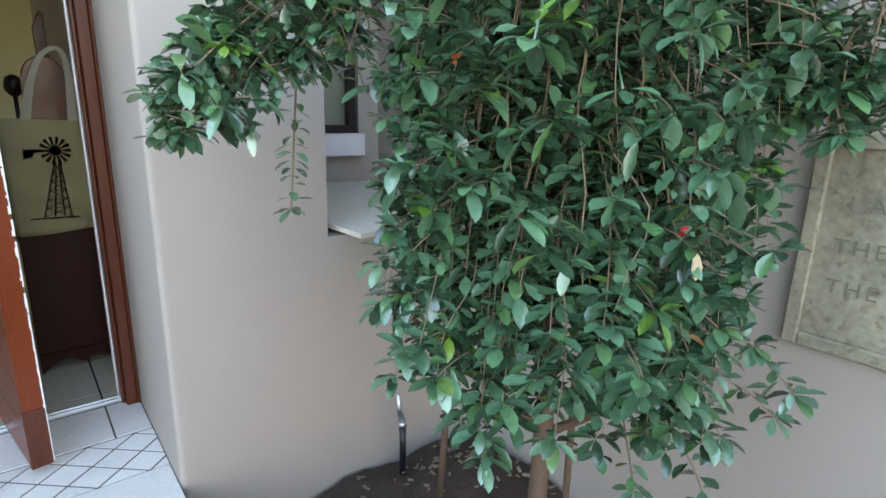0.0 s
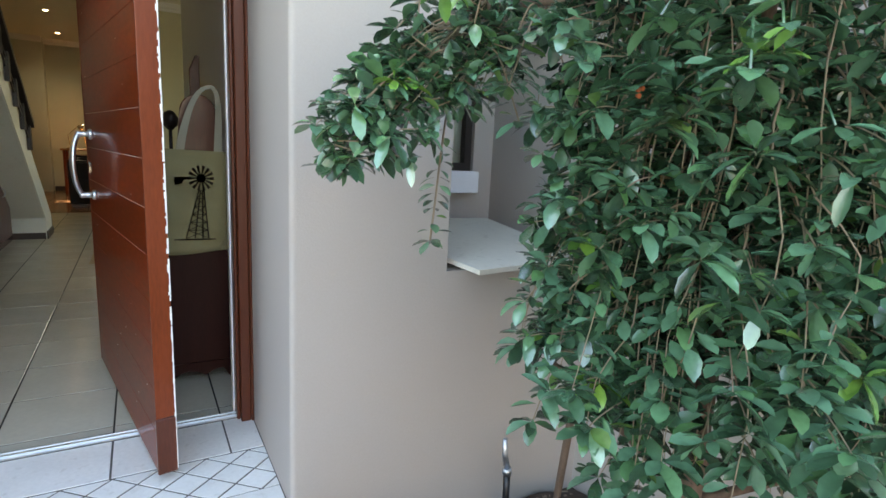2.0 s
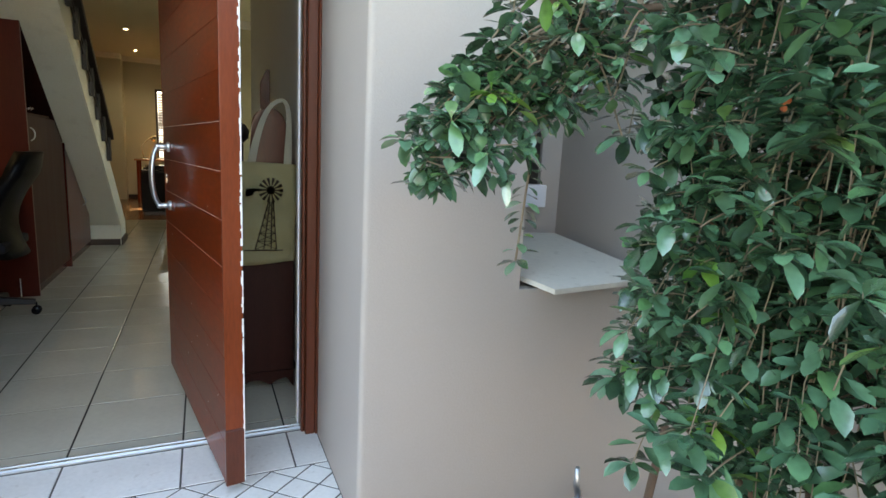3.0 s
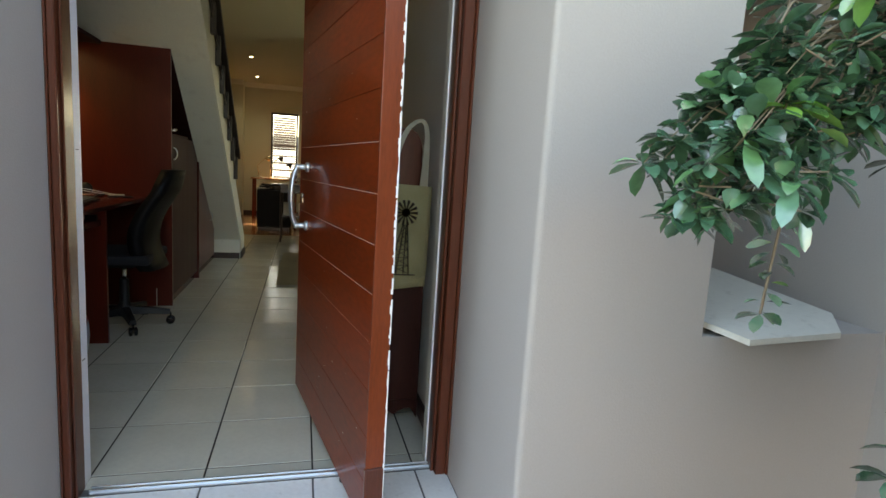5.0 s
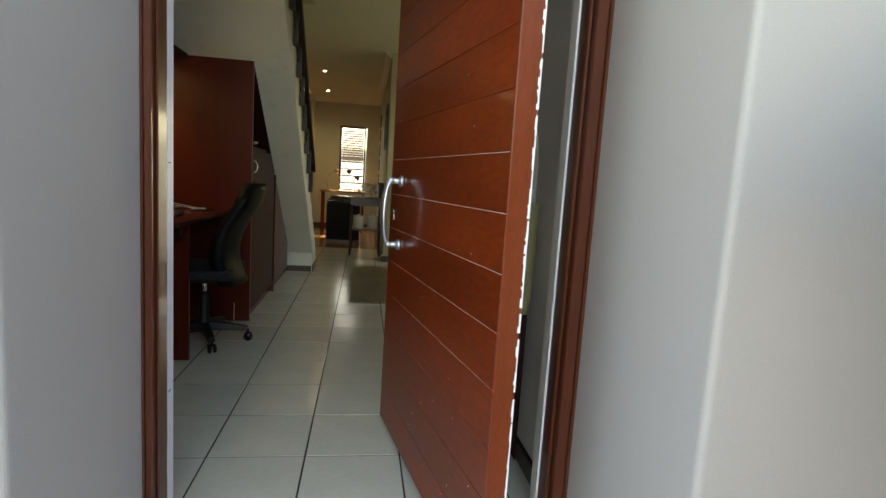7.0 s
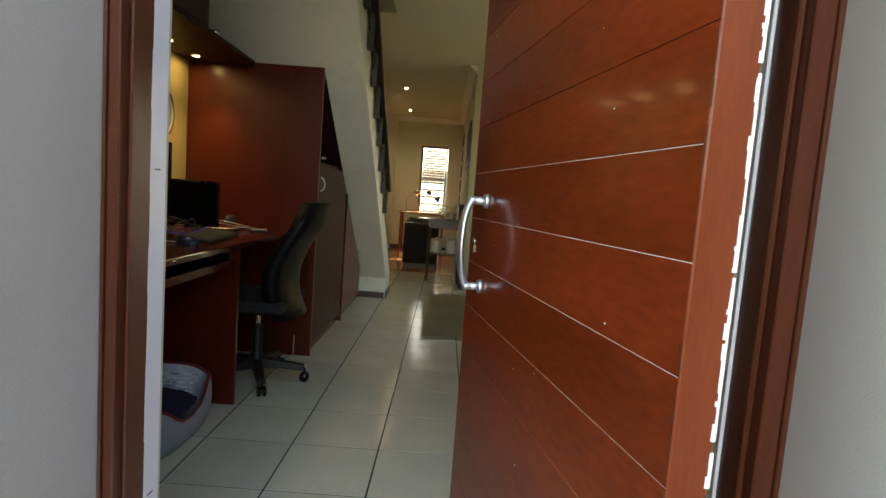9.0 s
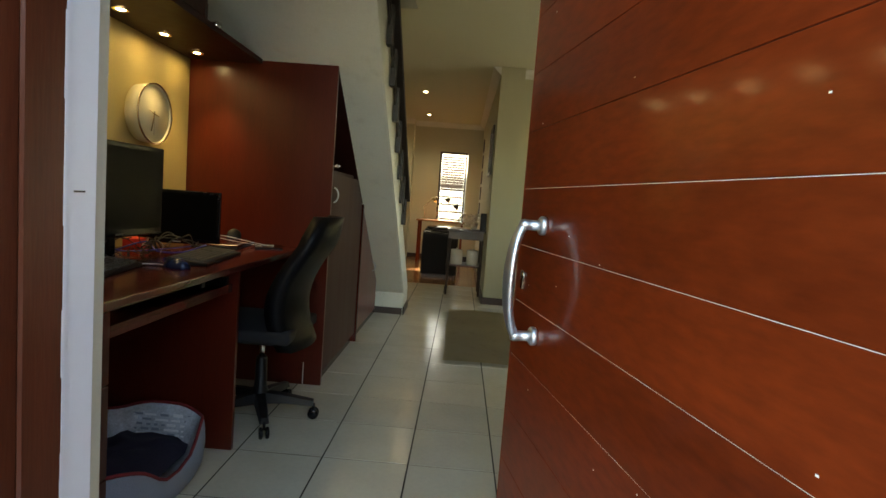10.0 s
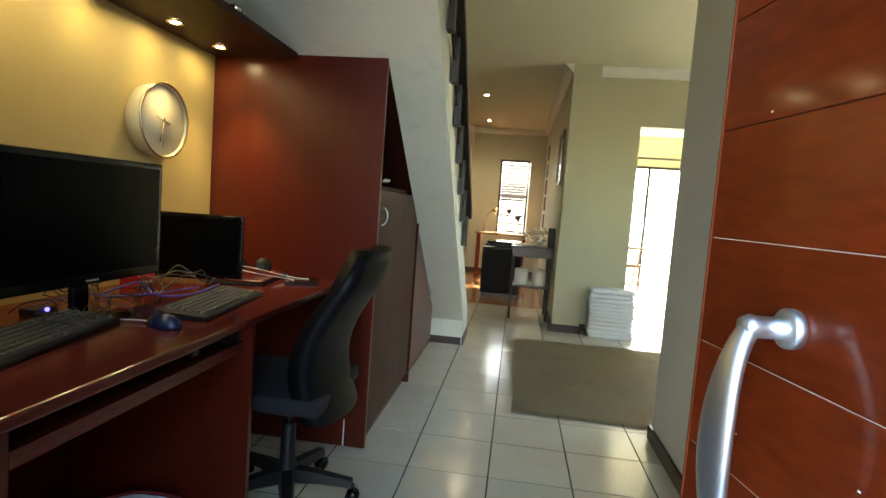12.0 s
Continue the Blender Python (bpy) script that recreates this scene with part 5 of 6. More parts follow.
def build_monitor(name, x, y, turn, w, h, z0, label, stand=True):
    """A monitor whose screen faces its own -y; w wide, h high, lower edge at z0."""
    m = thing(name, (x, y, DZ), turn, label=label, category="monitor")
    bm = bmesh.new()
    box(bm, -w / 2, w / 2, 0.0, 0.022, z0, z0 + h, bevel=0.006, seg=2)
    body = part("bezel", bm, "gloss_black", m, "glossy black bezel", local=True)
    bm = bmesh.new()
    t = 0.017
    box(bm, -w / 2 + t, w / 2 - t, -0.0015, -0.0003, z0 + t + 0.010, z0 + h - t)
    part("screen", bm, "screen", m, "dark switched-off screen", local=True)
    bm = bmesh.new()
    box(bm, -w * 0.38, w * 0.38, 0.0225, 0.048, z0 + 0.05, z0 + h - 0.05, bevel=0.010, seg=2)
    part("back_cover", bm, "plastic", m, local=True)
    bm = bmesh.new()
    box(bm, -0.022, 0.022, -0.0012, -0.0003, z0 + 0.009, z0 + 0.014)
    part("name_bar", bm, "steel", m, "small pale maker's bar", local=True)
    if stand:
        bm = bmesh.new()
        box(bm, -0.028, 0.028, 0.030, 0.052, 0.010, z0 + 0.08, bevel=0.005)
        part("neck", bm, "gloss_black", m, local=True)
        bm = bmesh.new()
        lathe(bm, [(0, 0.012), (0.05, 0.012), (0.112, 0.006), (0.116, 0.002), (0.112, 0.0), (0, 0.0)], Matrix.Translation((0, 0.02, 0)) @ Matrix.Diagonal((1.15, 0.80, 1, 1)), 40)
        part("foot", bm, "gloss_black", m, local=True)
    return m


mon = build_monitor("monitor", -1.600, 3.455, -90, 0.560, 0.345, 0.095, "large glossy black monitor, switched off, on the desk")
mon.matrix_world = place(-1.60, 3.455, DZ, 90)
mon2 = build_monitor("small_monitor", -1.84, 4.38, 40, 0.40, 0.262, 0.012, "smaller black monitor, switched off, behind the large one", stand=False)
mon2.matrix_world = place(-1.750, 4.13, DZ, 12)


def build_keyboard(x, y, turn, label, w=0.44, d=0.155):
    k = thing("keyboard", (x, y, DZ), turn, label=label, category="keyboard", group="keyboards on the desk")
    bm = bmesh.new()
    prism(bm, [(-d / 2, 0.0), (d / 2, 0.0), (d / 2, 0.026), (-d / 2, 0.013)], "x", -w / 2, w / 2, bevel=0.003)
    part("case", bm, "plastic", k, local=True)
    bm = bmesh.new()
    for r in range(6):
        y0 = -d / 2 + 0.014 + r * 0.0205
        gaps = {0: [(0, 3), (3, 9.2), (9.2, 12.4)]}.get(r)
        cells = []
        if r == 0:
            cells = [(0, 1.3), (1.3, 2.5), (2.5, 3.8), (3.8, 9.6), (9.6, 10.8), (10.8, 12), (12, 13.2), (13.2, 14.8), (15.2, 16.2), (16.2, 17.2), (17.2, 18.2), (18.6, 20.6), (20.6, 21.6)]
        else:
            cells = [(i + 0.25 * (r % 3), i + 1 + 0.25 * (r % 3)) for i in range(14)] + [(15.2 + i, 16.2 + i) for i in range(3)] + [(18.6 + i, 19.6 + i) for i in range(3)]
        for a, b_ in cells:
            xa, xb = -w / 2 + 0.012 + a * 0.0192, -w / 2 + 0.012 + b_ * 0.0192 - 0.0025
            if xb > w / 2 - 0.006:
                continue
            zb = 0.0125 + 0.013 * (y0 + d / 2) / d
            vs = box(bm, xa, xb, y0, y0 + 0.0175, zb, zb + 0.009)
            for v in vs[4:]:
                v.co.x += 0.002 * (1 if v.co.x < (xa + xb) / 2 else -1)
                v.co.y += 0.002 * (1 if v.co.y < y0 + 0.008 else -1)
    part("keycap", bm, "keycap", k, "rows of dark keycaps", local=True, kind="stuff")
    return k


def build_mouse(x, y, turn):
    m = thing("mouse", (x, y, DZ), turn, label="small blue and black computer mouse on the desk", category="mouse")
    bm = bmesh.new()
    bmesh.ops.create_uvsphere(bm, u_segments=24, v_segments=14, radius=1.0)
    for v in bm.verts:
        v.co = Vector((v.co.x * 0.031 * (1 - 0.12 * v.co.y), v.co.y * 0.054, max(0.0, v.co.z * 0.034 + 0.004)))
    part("shell", bm, "mouse_blue", m, "metallic blue shell", smooth=True, local=True)
    bm = bmesh.new()
    lathe(bm, [(0, -0.004), (0.009, -0.004), (0.011, 0), (0.009, 0.004), (0, 0.004)], Matrix.Translation((0, 0.030, 0.030)) @ Matrix.Rotation(radians(90), 4, "Y"), 16)
    part("wheel", bm, "plastic", m, local=True)
    bm = bmesh.new()
    tube(bm, [Matrix.Identity(3) @ Vector(p) for p in bezier((0, 0.052, 0.008), (0.01, 0.12, 0.006), (-0.08, 0.18, 0.01), (-0.16, 0.20, 0.008), 14)], 0.0022, 6)
    part("cord", bm, "cable_white", m, local=True)


build_keyboard(-1.545, 3.225, 90 + 11, "black full-size keyboard on the desk near the entrance")
build_keyboard(-1.425, 3.770, 90 + 7, "black slim keyboard in front of the small monitor", 0.46)
build_mouse(-1.385, 3.455, 80)


def build_desk_clutter():
    rng = random.Random(8)
    s = thing("speaker", (-1.80, 3.23, DZ), 0, label="small black loudspeaker behind the monitor", category="speaker")
    part("cabinet", boxes((-1.85, -1.76, 3.185, 3.285, DZ, DZ + 0.19), bevel=0.006), "plastic", s)
    bm = bmesh.new()
    lathe(bm, [(0, 0.002), (0.018, 0.004), (0.030, 0.0), (0.034, 0.003)], Matrix.Translation((-1.759, 3.235, DZ + 0.075)) @ Matrix.Rotation(radians(90), 4, "Y"), 24)
    part("cone", bm, "fabric_black", s)
    bx = thing("red_box", (-1.84, 3.95, DZ), 12, label="small red cardboard box under the monitors", category="box")
    bm = bmesh.new()
    box(bm, -0.035, 0.035, -0.060, 0.060, 0, 0.045, bevel=0.002)
    part("carton", bm, "red", bx, local=True)
    bm = bmesh.new()
    box(bm, 0.0352, 0.0358, -0.030, 0.035, 0.012, 0.022)
    part("print_bar", bm, "paper", bx, "pale printed bar", local=True)
    lp = thing("laptop", (-1.60, 4.33, DZ), 8, label="closed dark laptop lying on the desk", category="laptop")
    bm = bmesh.new()
    box(bm, -0.115, 0.115, -0.17, 0.17, 0.0, 0.010, bevel=0.003)
    part("base", bm, "plastic", lp, local=True)
    bm = bmesh.new()
    box(bm, -0.115, 0.115, -0.17, 0.17, 0.0105, 0.021, bevel=0.003)
    part("lid", bm, "veneer_dark", lp, "dark glossy lid", local=True)
    tb = thing("tablet", (-1.38, 4.38, DZ), 20, label="thin dark tablet lying at the desk's far end", category="tablet")
    bm = bmesh.new()
    box(bm, -0.07, 0.07, -0.10, 0.10, 0.0, 0.009, bevel=0.003)
    part("body", bm, "gloss_black", tb, local=True)
    hp = thing("headphones", (-1.66, 4.45, DZ), 30, label="dark headphones resting on the desk by the cupboard", category="headphones")
    for sx in (-0.055, 0.055):
        bm = bmesh.new()
        lathe(bm, [(0.012, -0.018), (0.030, -0.018), (0.038, -0.010), (0.038, 0.010), (0.030, 0.016), (0.0, 0.016)], Matrix.Translation((sx, 0, 0.040)) @ Matrix.Rotation(radians(70), 4, "X"), 24)
        part("ear_cup", bm, "plastic", hp, local=True)
    bm = bmesh.new()
    tube(bm, bezier((-0.06, 0.02, 0.05), (-0.05, 0.13, 0.03), (0.05, 0.13, 0.03), (0.06, 0.02, 0.05), 14), 0.006, 8)
    part("headband", bm, "plastic", hp, local=True)

    def cable(name, material, pts, r=0.0022, label=""):
        bm = bmesh.new()
        path = []
        P = [Vector(p) for p in pts]
        for i in range(len(P) - 1):
            a = P[max(i - 1, 0)]
            b_, c, d_ = P[i], P[i + 1], P[min(i + 2, len(P) - 1)]
            for k in range(6):
                t = k / 6
                path.append(0.5 * ((2 * b_) + (c - a) * t + (2 * a - 5 * b_ + 4 * c - d_) * t * t + (3 * b_ - a - 3 * c + d_) * t ** 3))
        path.append(P[-1])
        tube(bm, path, r, 6)
        part(name, bm, material, None, label, category="cable")

    z = DZ + 0.003
    cable("white_cable", "cable_white", [(-1.76, 4.20, z + 0.01), (-1.72, 4.28, DZ + 0.055), (-1.62, 4.34, DZ + 0.05), (-1.50, 4.36, DZ + 0.03), (-1.42, 4.40, DZ + 0.012), (-1.36, 4.40, DZ + 0.012)], 0.0019, "white charging cable over the laptop")
    cable("white_cable", "cable_white", [(-1.74, 4.17, z + 0.01), (-1.66, 4.26, DZ + 0.045), (-1.52, 4.30, DZ + 0.028), (-1.44, 4.36, DZ + 0.012), (-1.40, 4.33, DZ + 0.012)], 0.0017, "white charging cable over the laptop")
    cable("blue_cable", "cable_blue", [(-1.80, 3.70, z), (-1.70, 3.78, DZ + 0.05), (-1.62, 3.74, DZ + 0.02), (-1.56, 3.83, DZ + 0.012), (-1.50, 3.92, DZ + 0.04)], 0.0034, "blue data cable among the keyboards")
    cable("blue_cable", "cable_blue", [(-1.82, 3.50, z), (-1.74, 3.58, DZ + 0.035), (-1.70, 3.66, DZ + 0.02), (-1.60, 3.72, DZ + 0.03), (-1.54, 3.86, DZ + 0.036)], 0.0026, "blue data cable among the keyboards")
    for i in range(16):
        x, y = rng.uniform(-1.86, -1.66), rng.uniform(3.0, 4.0)
        pts = []
        a = rng.uniform(0, 6)
        for k in range(7):
            a += rng.uniform(-1.0, 1.2)
            x = min(max(x + 0.055 * math.cos(a), -1.90), -1.62)
            y += 0.06 * math.sin(a)
            pts.append((x, min(max(y, 2.9), 4.25), DZ + rng.uniform(0.003, 0.07)))
        cable("tangled_cable", rng.choice(["cable_black", "cable_black", "cable_black", "cable_white"]), pts, rng.uniform(0.0016, 0.0028), "loose looping cable behind the monitor")
    cable("keyboard_cable", "cable_black", [(-1.60, 4.02, DZ + 0.02), (-1.66, 3.98, DZ + 0.05), (-1.70, 3.86, DZ + 0.06), (-1.62, 3.78, DZ + 0.04), (-1.60, 3.72, DZ + 0.004)], 0.0022, "black keyboard cable in a loop")
    hub = thing("usb_hub", (-1.74, 3.44, DZ), label="small dark hub with a glowing blue light", category="hub")
    part("body", boxes((-1.77, -1.72, 3.40, 3.47, DZ, DZ + 0.022), bevel=0.003), "plastic", hub)
    bm = bmesh.new()
    bmesh.ops.create_icosphere(bm, subdivisions=2, radius=0.006, matrix=Matrix.Translation((-1.716, 3.435, DZ + 0.018)))
    part("light", bm, "led", hub, "blue indicator light", smooth=True)


build_desk_clutter()


# ---- office chair ----
def build_chair():
    c = thing("office_chair", (-1.27, 4.05, 0), 0, label="black office chair with curved back, pushed to the desk", category="chair")
    hub = Vector((-1.27, 4.05, 0.0))
    bm = bmesh.new()
    lathe(bm, [(0, 0.0), (0.036, 0.0), (0.040, 0.02), (0.038, 0.07), (0.029, 0.09), (0.027, 0.225), (0.023, 0.235), (0, 0.235)], Matrix.Translation(hub + Vector((0, 0, 0.065))), 24)
    part("column", bm, "plastic", c)
    bm = bmesh.new()
    tube(bm, [hub + Vector((0, 0, 0.29)), hub + Vector((0, 0, 0.400))], 0.013, 16)
    part("gas_lift", bm, "chrome", c, "bright chrome gas lift")
    for k in range(5):
        a = radians(-65 + 72 * k)
        d = Vector((math.cos(a), math.sin(a), 0))
        bm = bmesh.new()
        L = 0.255
        s = Vector((-d.y, d.x, 0))
        rows = []
        for t, w, zt, zb in ((0.0, 0.032, 0.130, 0.072), (0.5, 0.027, 0.116, 0.076), (1.0, 0.021, 0.094, 0.064)):
            p = hub + d * (L * t)
            rows.append([bm.verts.new(p + s * (w * e) + Vector((0, 0, zz))) for e, zz in ((-1, zb), (1, zb), (0.7, zt), (-0.7, zt))])
        for a_, b_ in zip(rows, rows[1:]):
            for i in range(4):
                bm.faces.new((a_[i], a_[(i + 1) % 4], b_[(i + 1) % 4], b_[i]))
        bm.faces.new(rows[0][::-1])
        bm.faces.new(rows[-1])
        bmesh.ops.bevel(bm, geom=bm.edges[:], offset=0.003, segments=1, affect="EDGES")
        foot = part("base_arm", bm, "plastic", c)
        p = hub + d * (L + 0.002)
        bm = bmesh.new()
        for o in (-0.014, 0.014):
            lathe(bm, [(0, -0.008), (0.022, -0.008), (0.026, -0.004), (0.026, 0.004), (0.022, 0.008), (0, 0.008)],
                  Matrix.Translation(p + Vector((0, 0, 0.026)) + s * o) @ s.to_track_quat("Z", "Y").to_matrix().to_4x4(), 18)
        tube(bm, [p + Vector((0, 0, 0.04)), p + Vector((0, 0, 0.075))], 0.006, 8)
        part("caster", bm, "gloss_black", foot)
    bm = bmesh.new()
    sc = Vector((-1.30, 4.04, 0.452))
    for i in range(2):
        z0, z1, w, d_ = ((-0.045, -0.028, 0.19, 0.19), (-0.028, 0.030, 0.235, 0.230))[i]
        box(bm, sc.x - d_, sc.x + d_, sc.y - w, sc.y + w, sc.z + z0, sc.z + z1, bevel=0.020 if i else 0.01, seg=3)
    part("seat", bm, "fabric_black", c, smooth=True)
    part("mechanism", boxes((-1.36, -1.20, 3.99, 4.11, 0.376, 0.4065), bevel=0.006), "plastic", c)
    # backrest: curved shell, its back to the walker's right
    def shell(off, grow=0.0):
        rows = []
        for i in range(15):
            t = i / 14
            z = 0.385 + 0.605 * t
            lean = -1.065 + 0.02 + 0.11 * t ** 1.5 - 0.085 * math.sin(math.pi * min(1, t * 1.25)) * (1 - 0.3 * t)
            half = (0.155 + 0.085 * math.sin(math.pi * (0.15 + 0.72 * t)) ** 0.9) * (1 - 0.55 * max(0, t - 0.86) / 0.14 * 0.6)
            row = []
            for j in range(11):
                u = -1 + 2 * j / 10
                row.append((lean + off - 0.045 * u * u, 4.04 + (half + grow) * u, z))
            rows.append(row)
        return rows
    bm = bmesh.new()
    front, back = [[bm.verts.new(p) for p in r] for r in shell(-0.040)], [[bm.verts.new(p) for p in r] for r in shell(0.022)]
    for a_, flip in ((front, 1), (back, 0)):
        for i in range(14):
            for j in range(10):
                q = (a_[i][j], a_[i][j + 1], a_[i + 1][j + 1], a_[i + 1][j])
                bm.faces.new(q[::-1] if flip else q)
    rim = lambda g: [g[0][j] for j in range(11)] + [g[i][10] for i in range(1, 15)] + [g[14][j] for j in range(9, -1, -1)] + [g[i][0] for i in range(13, 0, -1)]
    ra, rb = rim(front), rim(back)
    for i in range(len(ra)):
        bm.faces.new((ra[i], ra[(i + 1) % len(ra)], rb[(i + 1) % len(ra)], rb[i]))
    ob = part("backrest", bm, "leather", c, "curved black leatherette backrest", smooth=True)
    bm = bmesh.new()
    tube(bm, bezier((-1.22, 4.04, 0.390), (-1.16, 4.04, 0.390), (-1.12, 4.04, 0.40), (-1.115, 4.04, 0.50), 8), 0.016, 8)
    part("back_bracket", bm, "plastic", c)


build_chair()


# ---- dog bed under the desk ----
def build_pet_bed():
    b = thing("pet_bed", (-1.46, 3.33, 0), 0, label="grey plush pet bed with printed lining under the desk", category="pet bed")
    c = Vector((-1.50, 3.32, 0))
    def ring(t, scale, z, wob=0.0):
        a = 2 * math.pi * t
        e = 0.62
        cx, sx = math.cos(a), math.sin(a)
        x = math.copysign(abs(cx) ** e, cx) * 0.235 * scale
        y = math.copysign(abs(sx) ** e, sx) * 0.325 * scale
        return c + Vector((x, y, z + wob))
    n = 56
    def dip(k):
        t = k / n
        a = 2 * math.pi * t
        return -0.10 * math.exp(-((a - 0.0) ** 2) / 0.10) - 0.10 * math.exp(-((a - 2 * math.pi) ** 2) / 0.10) + 0.010 * math.sin(5 * a)
    prof = [(0.90, 0.002), (0.96, 0.04), (0.985, 0.10), (0.975, 0.15), (0.96, 0.185), (0.93, 0.196)]
    bm = bmesh.new()
    rows = [[bm.verts.new(ring(k / n, s, z, dip(k) * (z / 0.20))) for k in range(n)] for s, z in prof]
    for a_, b_ in zip(rows, rows[1:]):
        for k in range(n):
            bm.faces.new((a_[k], a_[(k + 1) % n], b_[(k + 1) % n], b_[k]))
    bm.faces.new(rows[0][::-1])
    part("outer_wall", bm, "bed", b, smooth=True)
    bm = bmesh.new()
    rows = [[bm.verts.new(ring(k / n, s, z, dip(k) * (z / 0.20))) for k in range(n)] for s, z in ((0.928, 0.195), (0.87, 0.170), (0.82, 0.11), (0.80, 0.06))]
    for a_, b_ in zip(rows, rows[1:]):
        for k in range(n):
            bm.faces.new((a_[k], a_[(k + 1) % n], b_[(k + 1) % n], b_[k]))
    bm.faces.new(rows[-1])
    part("lining", bm, "bed_print", b, "blue-grey printed lining", smooth=True)
    rng = random.Random(12)
    inks = bmesh.new()
    whites = bmesh.new()
    for row_ in range(5):
        x = -1.66
        while x < -1.37:
            w_ = rng.uniform(0.012, 0.06)
            z_ = 0.092 + row_ * 0.018
            s_ = 0.82 + (z_ - 0.11) / 0.06 * 0.05
            y_ = 3.32 + 0.325 * s_ - 0.009
            box(inks if rng.random() < 0.6 else whites, x, x + w_, y_, y_ + 0.002, z_, z_ + rng.uniform(0.006, 0.013))
            x += w_ + rng.uniform(0.004, 0.02)
    part("printed_mark", inks, "bed", b, "grey printed marks on the lining", kind="stuff")
    part("printed_panel", whites, "towel", b, "white printed marks on the lining", kind="stuff")
    bm = bmesh.new()
    pts = [ring(k / n, 0.935, 0.200, dip(k % n)) for k in range(n + 1)]
    tube(bm, pts, 0.006, 6, cap=False)
    part("piping", bm, "piping", b, "dark red piping")
    bm = bmesh.new()
    rows = []
    for i in range(15):
        rr = i / 14
        rows.append([bm.verts.new(ring(k / 40, 0.77 * rr + 0.001, 0.10 + 0.05 * (1 - rr * rr) + 0.022 * noise.noise(Vector((math.cos(k * 0.157) * rr * 3, math.sin(k * 0.157) * rr * 3, 1))))) for k in range(40)])
    for a_, b_ in zip(rows, rows[1:]):
        for k in range(40):
            bm.faces.new((a_[k], a_[(k + 1) % 40], b_[(k + 1) % 40], b_[k]))
    bl = part("pet_blanket", bm, "blanket", None, "crumpled navy blanket in the pet bed", smooth=True, category="blanket")


build_pet_bed()


# ---- behind the door: chest with a canvas bag ----
def build_chest():
    c = thing("hall_chest", (0.17, 2.95, 0), 0, label="dark stained wooden chest with scalloped skirt behind the door", category="chest")
    x0, x1, y0, y1 = 0.045, 0.300, 2.56, 3.35
    part("body", boxes((x0, x1, y0, y1, 0.085, 0.74), bevel=0.004), "chest", c)
    part("top", boxes((x0 - 0.012, x1 + 0.006, y0 - 0.012, y1 + 0.012, 0.7405, 0.762), bevel=0.005), "chest", c)
    bm = bmesh.new()
    n = 20
    pts = [(x0, 0.0845), (x0, 0.0)]
    for k in range(n + 1):
        u = k / n
        pts.append((x0 + 0.03 + (x1 - x0 - 0.06) * u, 0.018 + 0.030 * abs(math.sin(math.pi * u * 1.5 + 0.2)) ** 0.8))
    pts += [(x1, 0.0), (x1, 0.0845)]
    prism(bm, pts, "y", y0 + 0.002, y0 + 0.022)
    part("skirt", bm, "chest", c, "scalloped skirt board")
    for xa in (x0, x1 - 0.03):
        part("foot", boxes((xa, xa + 0.03, y1 - 0.04, y1, 0, 0.0845)), "chest", c)
    bm = bmesh.new()
    pts = [(0.10, 0.764)]
    for k in range(13):
        a = math.pi - math.pi * k / 12
        pts.append((0.205 + 0.072 * math.cos(a) * (1 if k < 6 else 1.0), 1.17 + 0.08 * math.sin(a)))
    pts.append((0.285, 0.764))
    prism(bm, pts, "y", 2.63, 2.655, bevel=0.004)
    part("arched_panel", bm, "frame", None, "tall arched red-brown wooden panel standing on the chest", category="panel")
    bm = bmesh.new()
    bmesh.ops.create_icosphere(bm, subdivisions=3, radius=1.0)
    for v in bm.verts:
        v.co = Vector((0.115 + 0.035 * v.co.x, 3.0 + 0.06 * v.co.y, 0.764 + 0.38 + 0.045 * v.co.z)) + v.normal * 0.006 * noise.noise(v.co * 7)
    tube(bm, [(0.115, 3.0, 0.763), (0.115, 3.0, 1.12)], 0.008, 8)
    part("dark_ornament", bm, "black_metal", None, "small dark rounded ornament on a stem on the chest", smooth=True, category="ornament")
    bm = bmesh.new()
    prism(bm, [(0.215, 0.764), (0.215, 1.40), (0.245, 1.47), (0.262, 1.47), (0.262, 0.764)], "y", 3.12, 3.15, bevel=0.004)
    part("leaning_frame", bm, "frame", None, "tall narrow red-brown frame standing on the chest", category="frame")
    part("small_carton", boxes((0.055, 0.095, 2.66, 2.72, 0.763, 0.99), bevel=0.002), "paper", None, "small pale carton on the chest", category="carton")


build_chest()


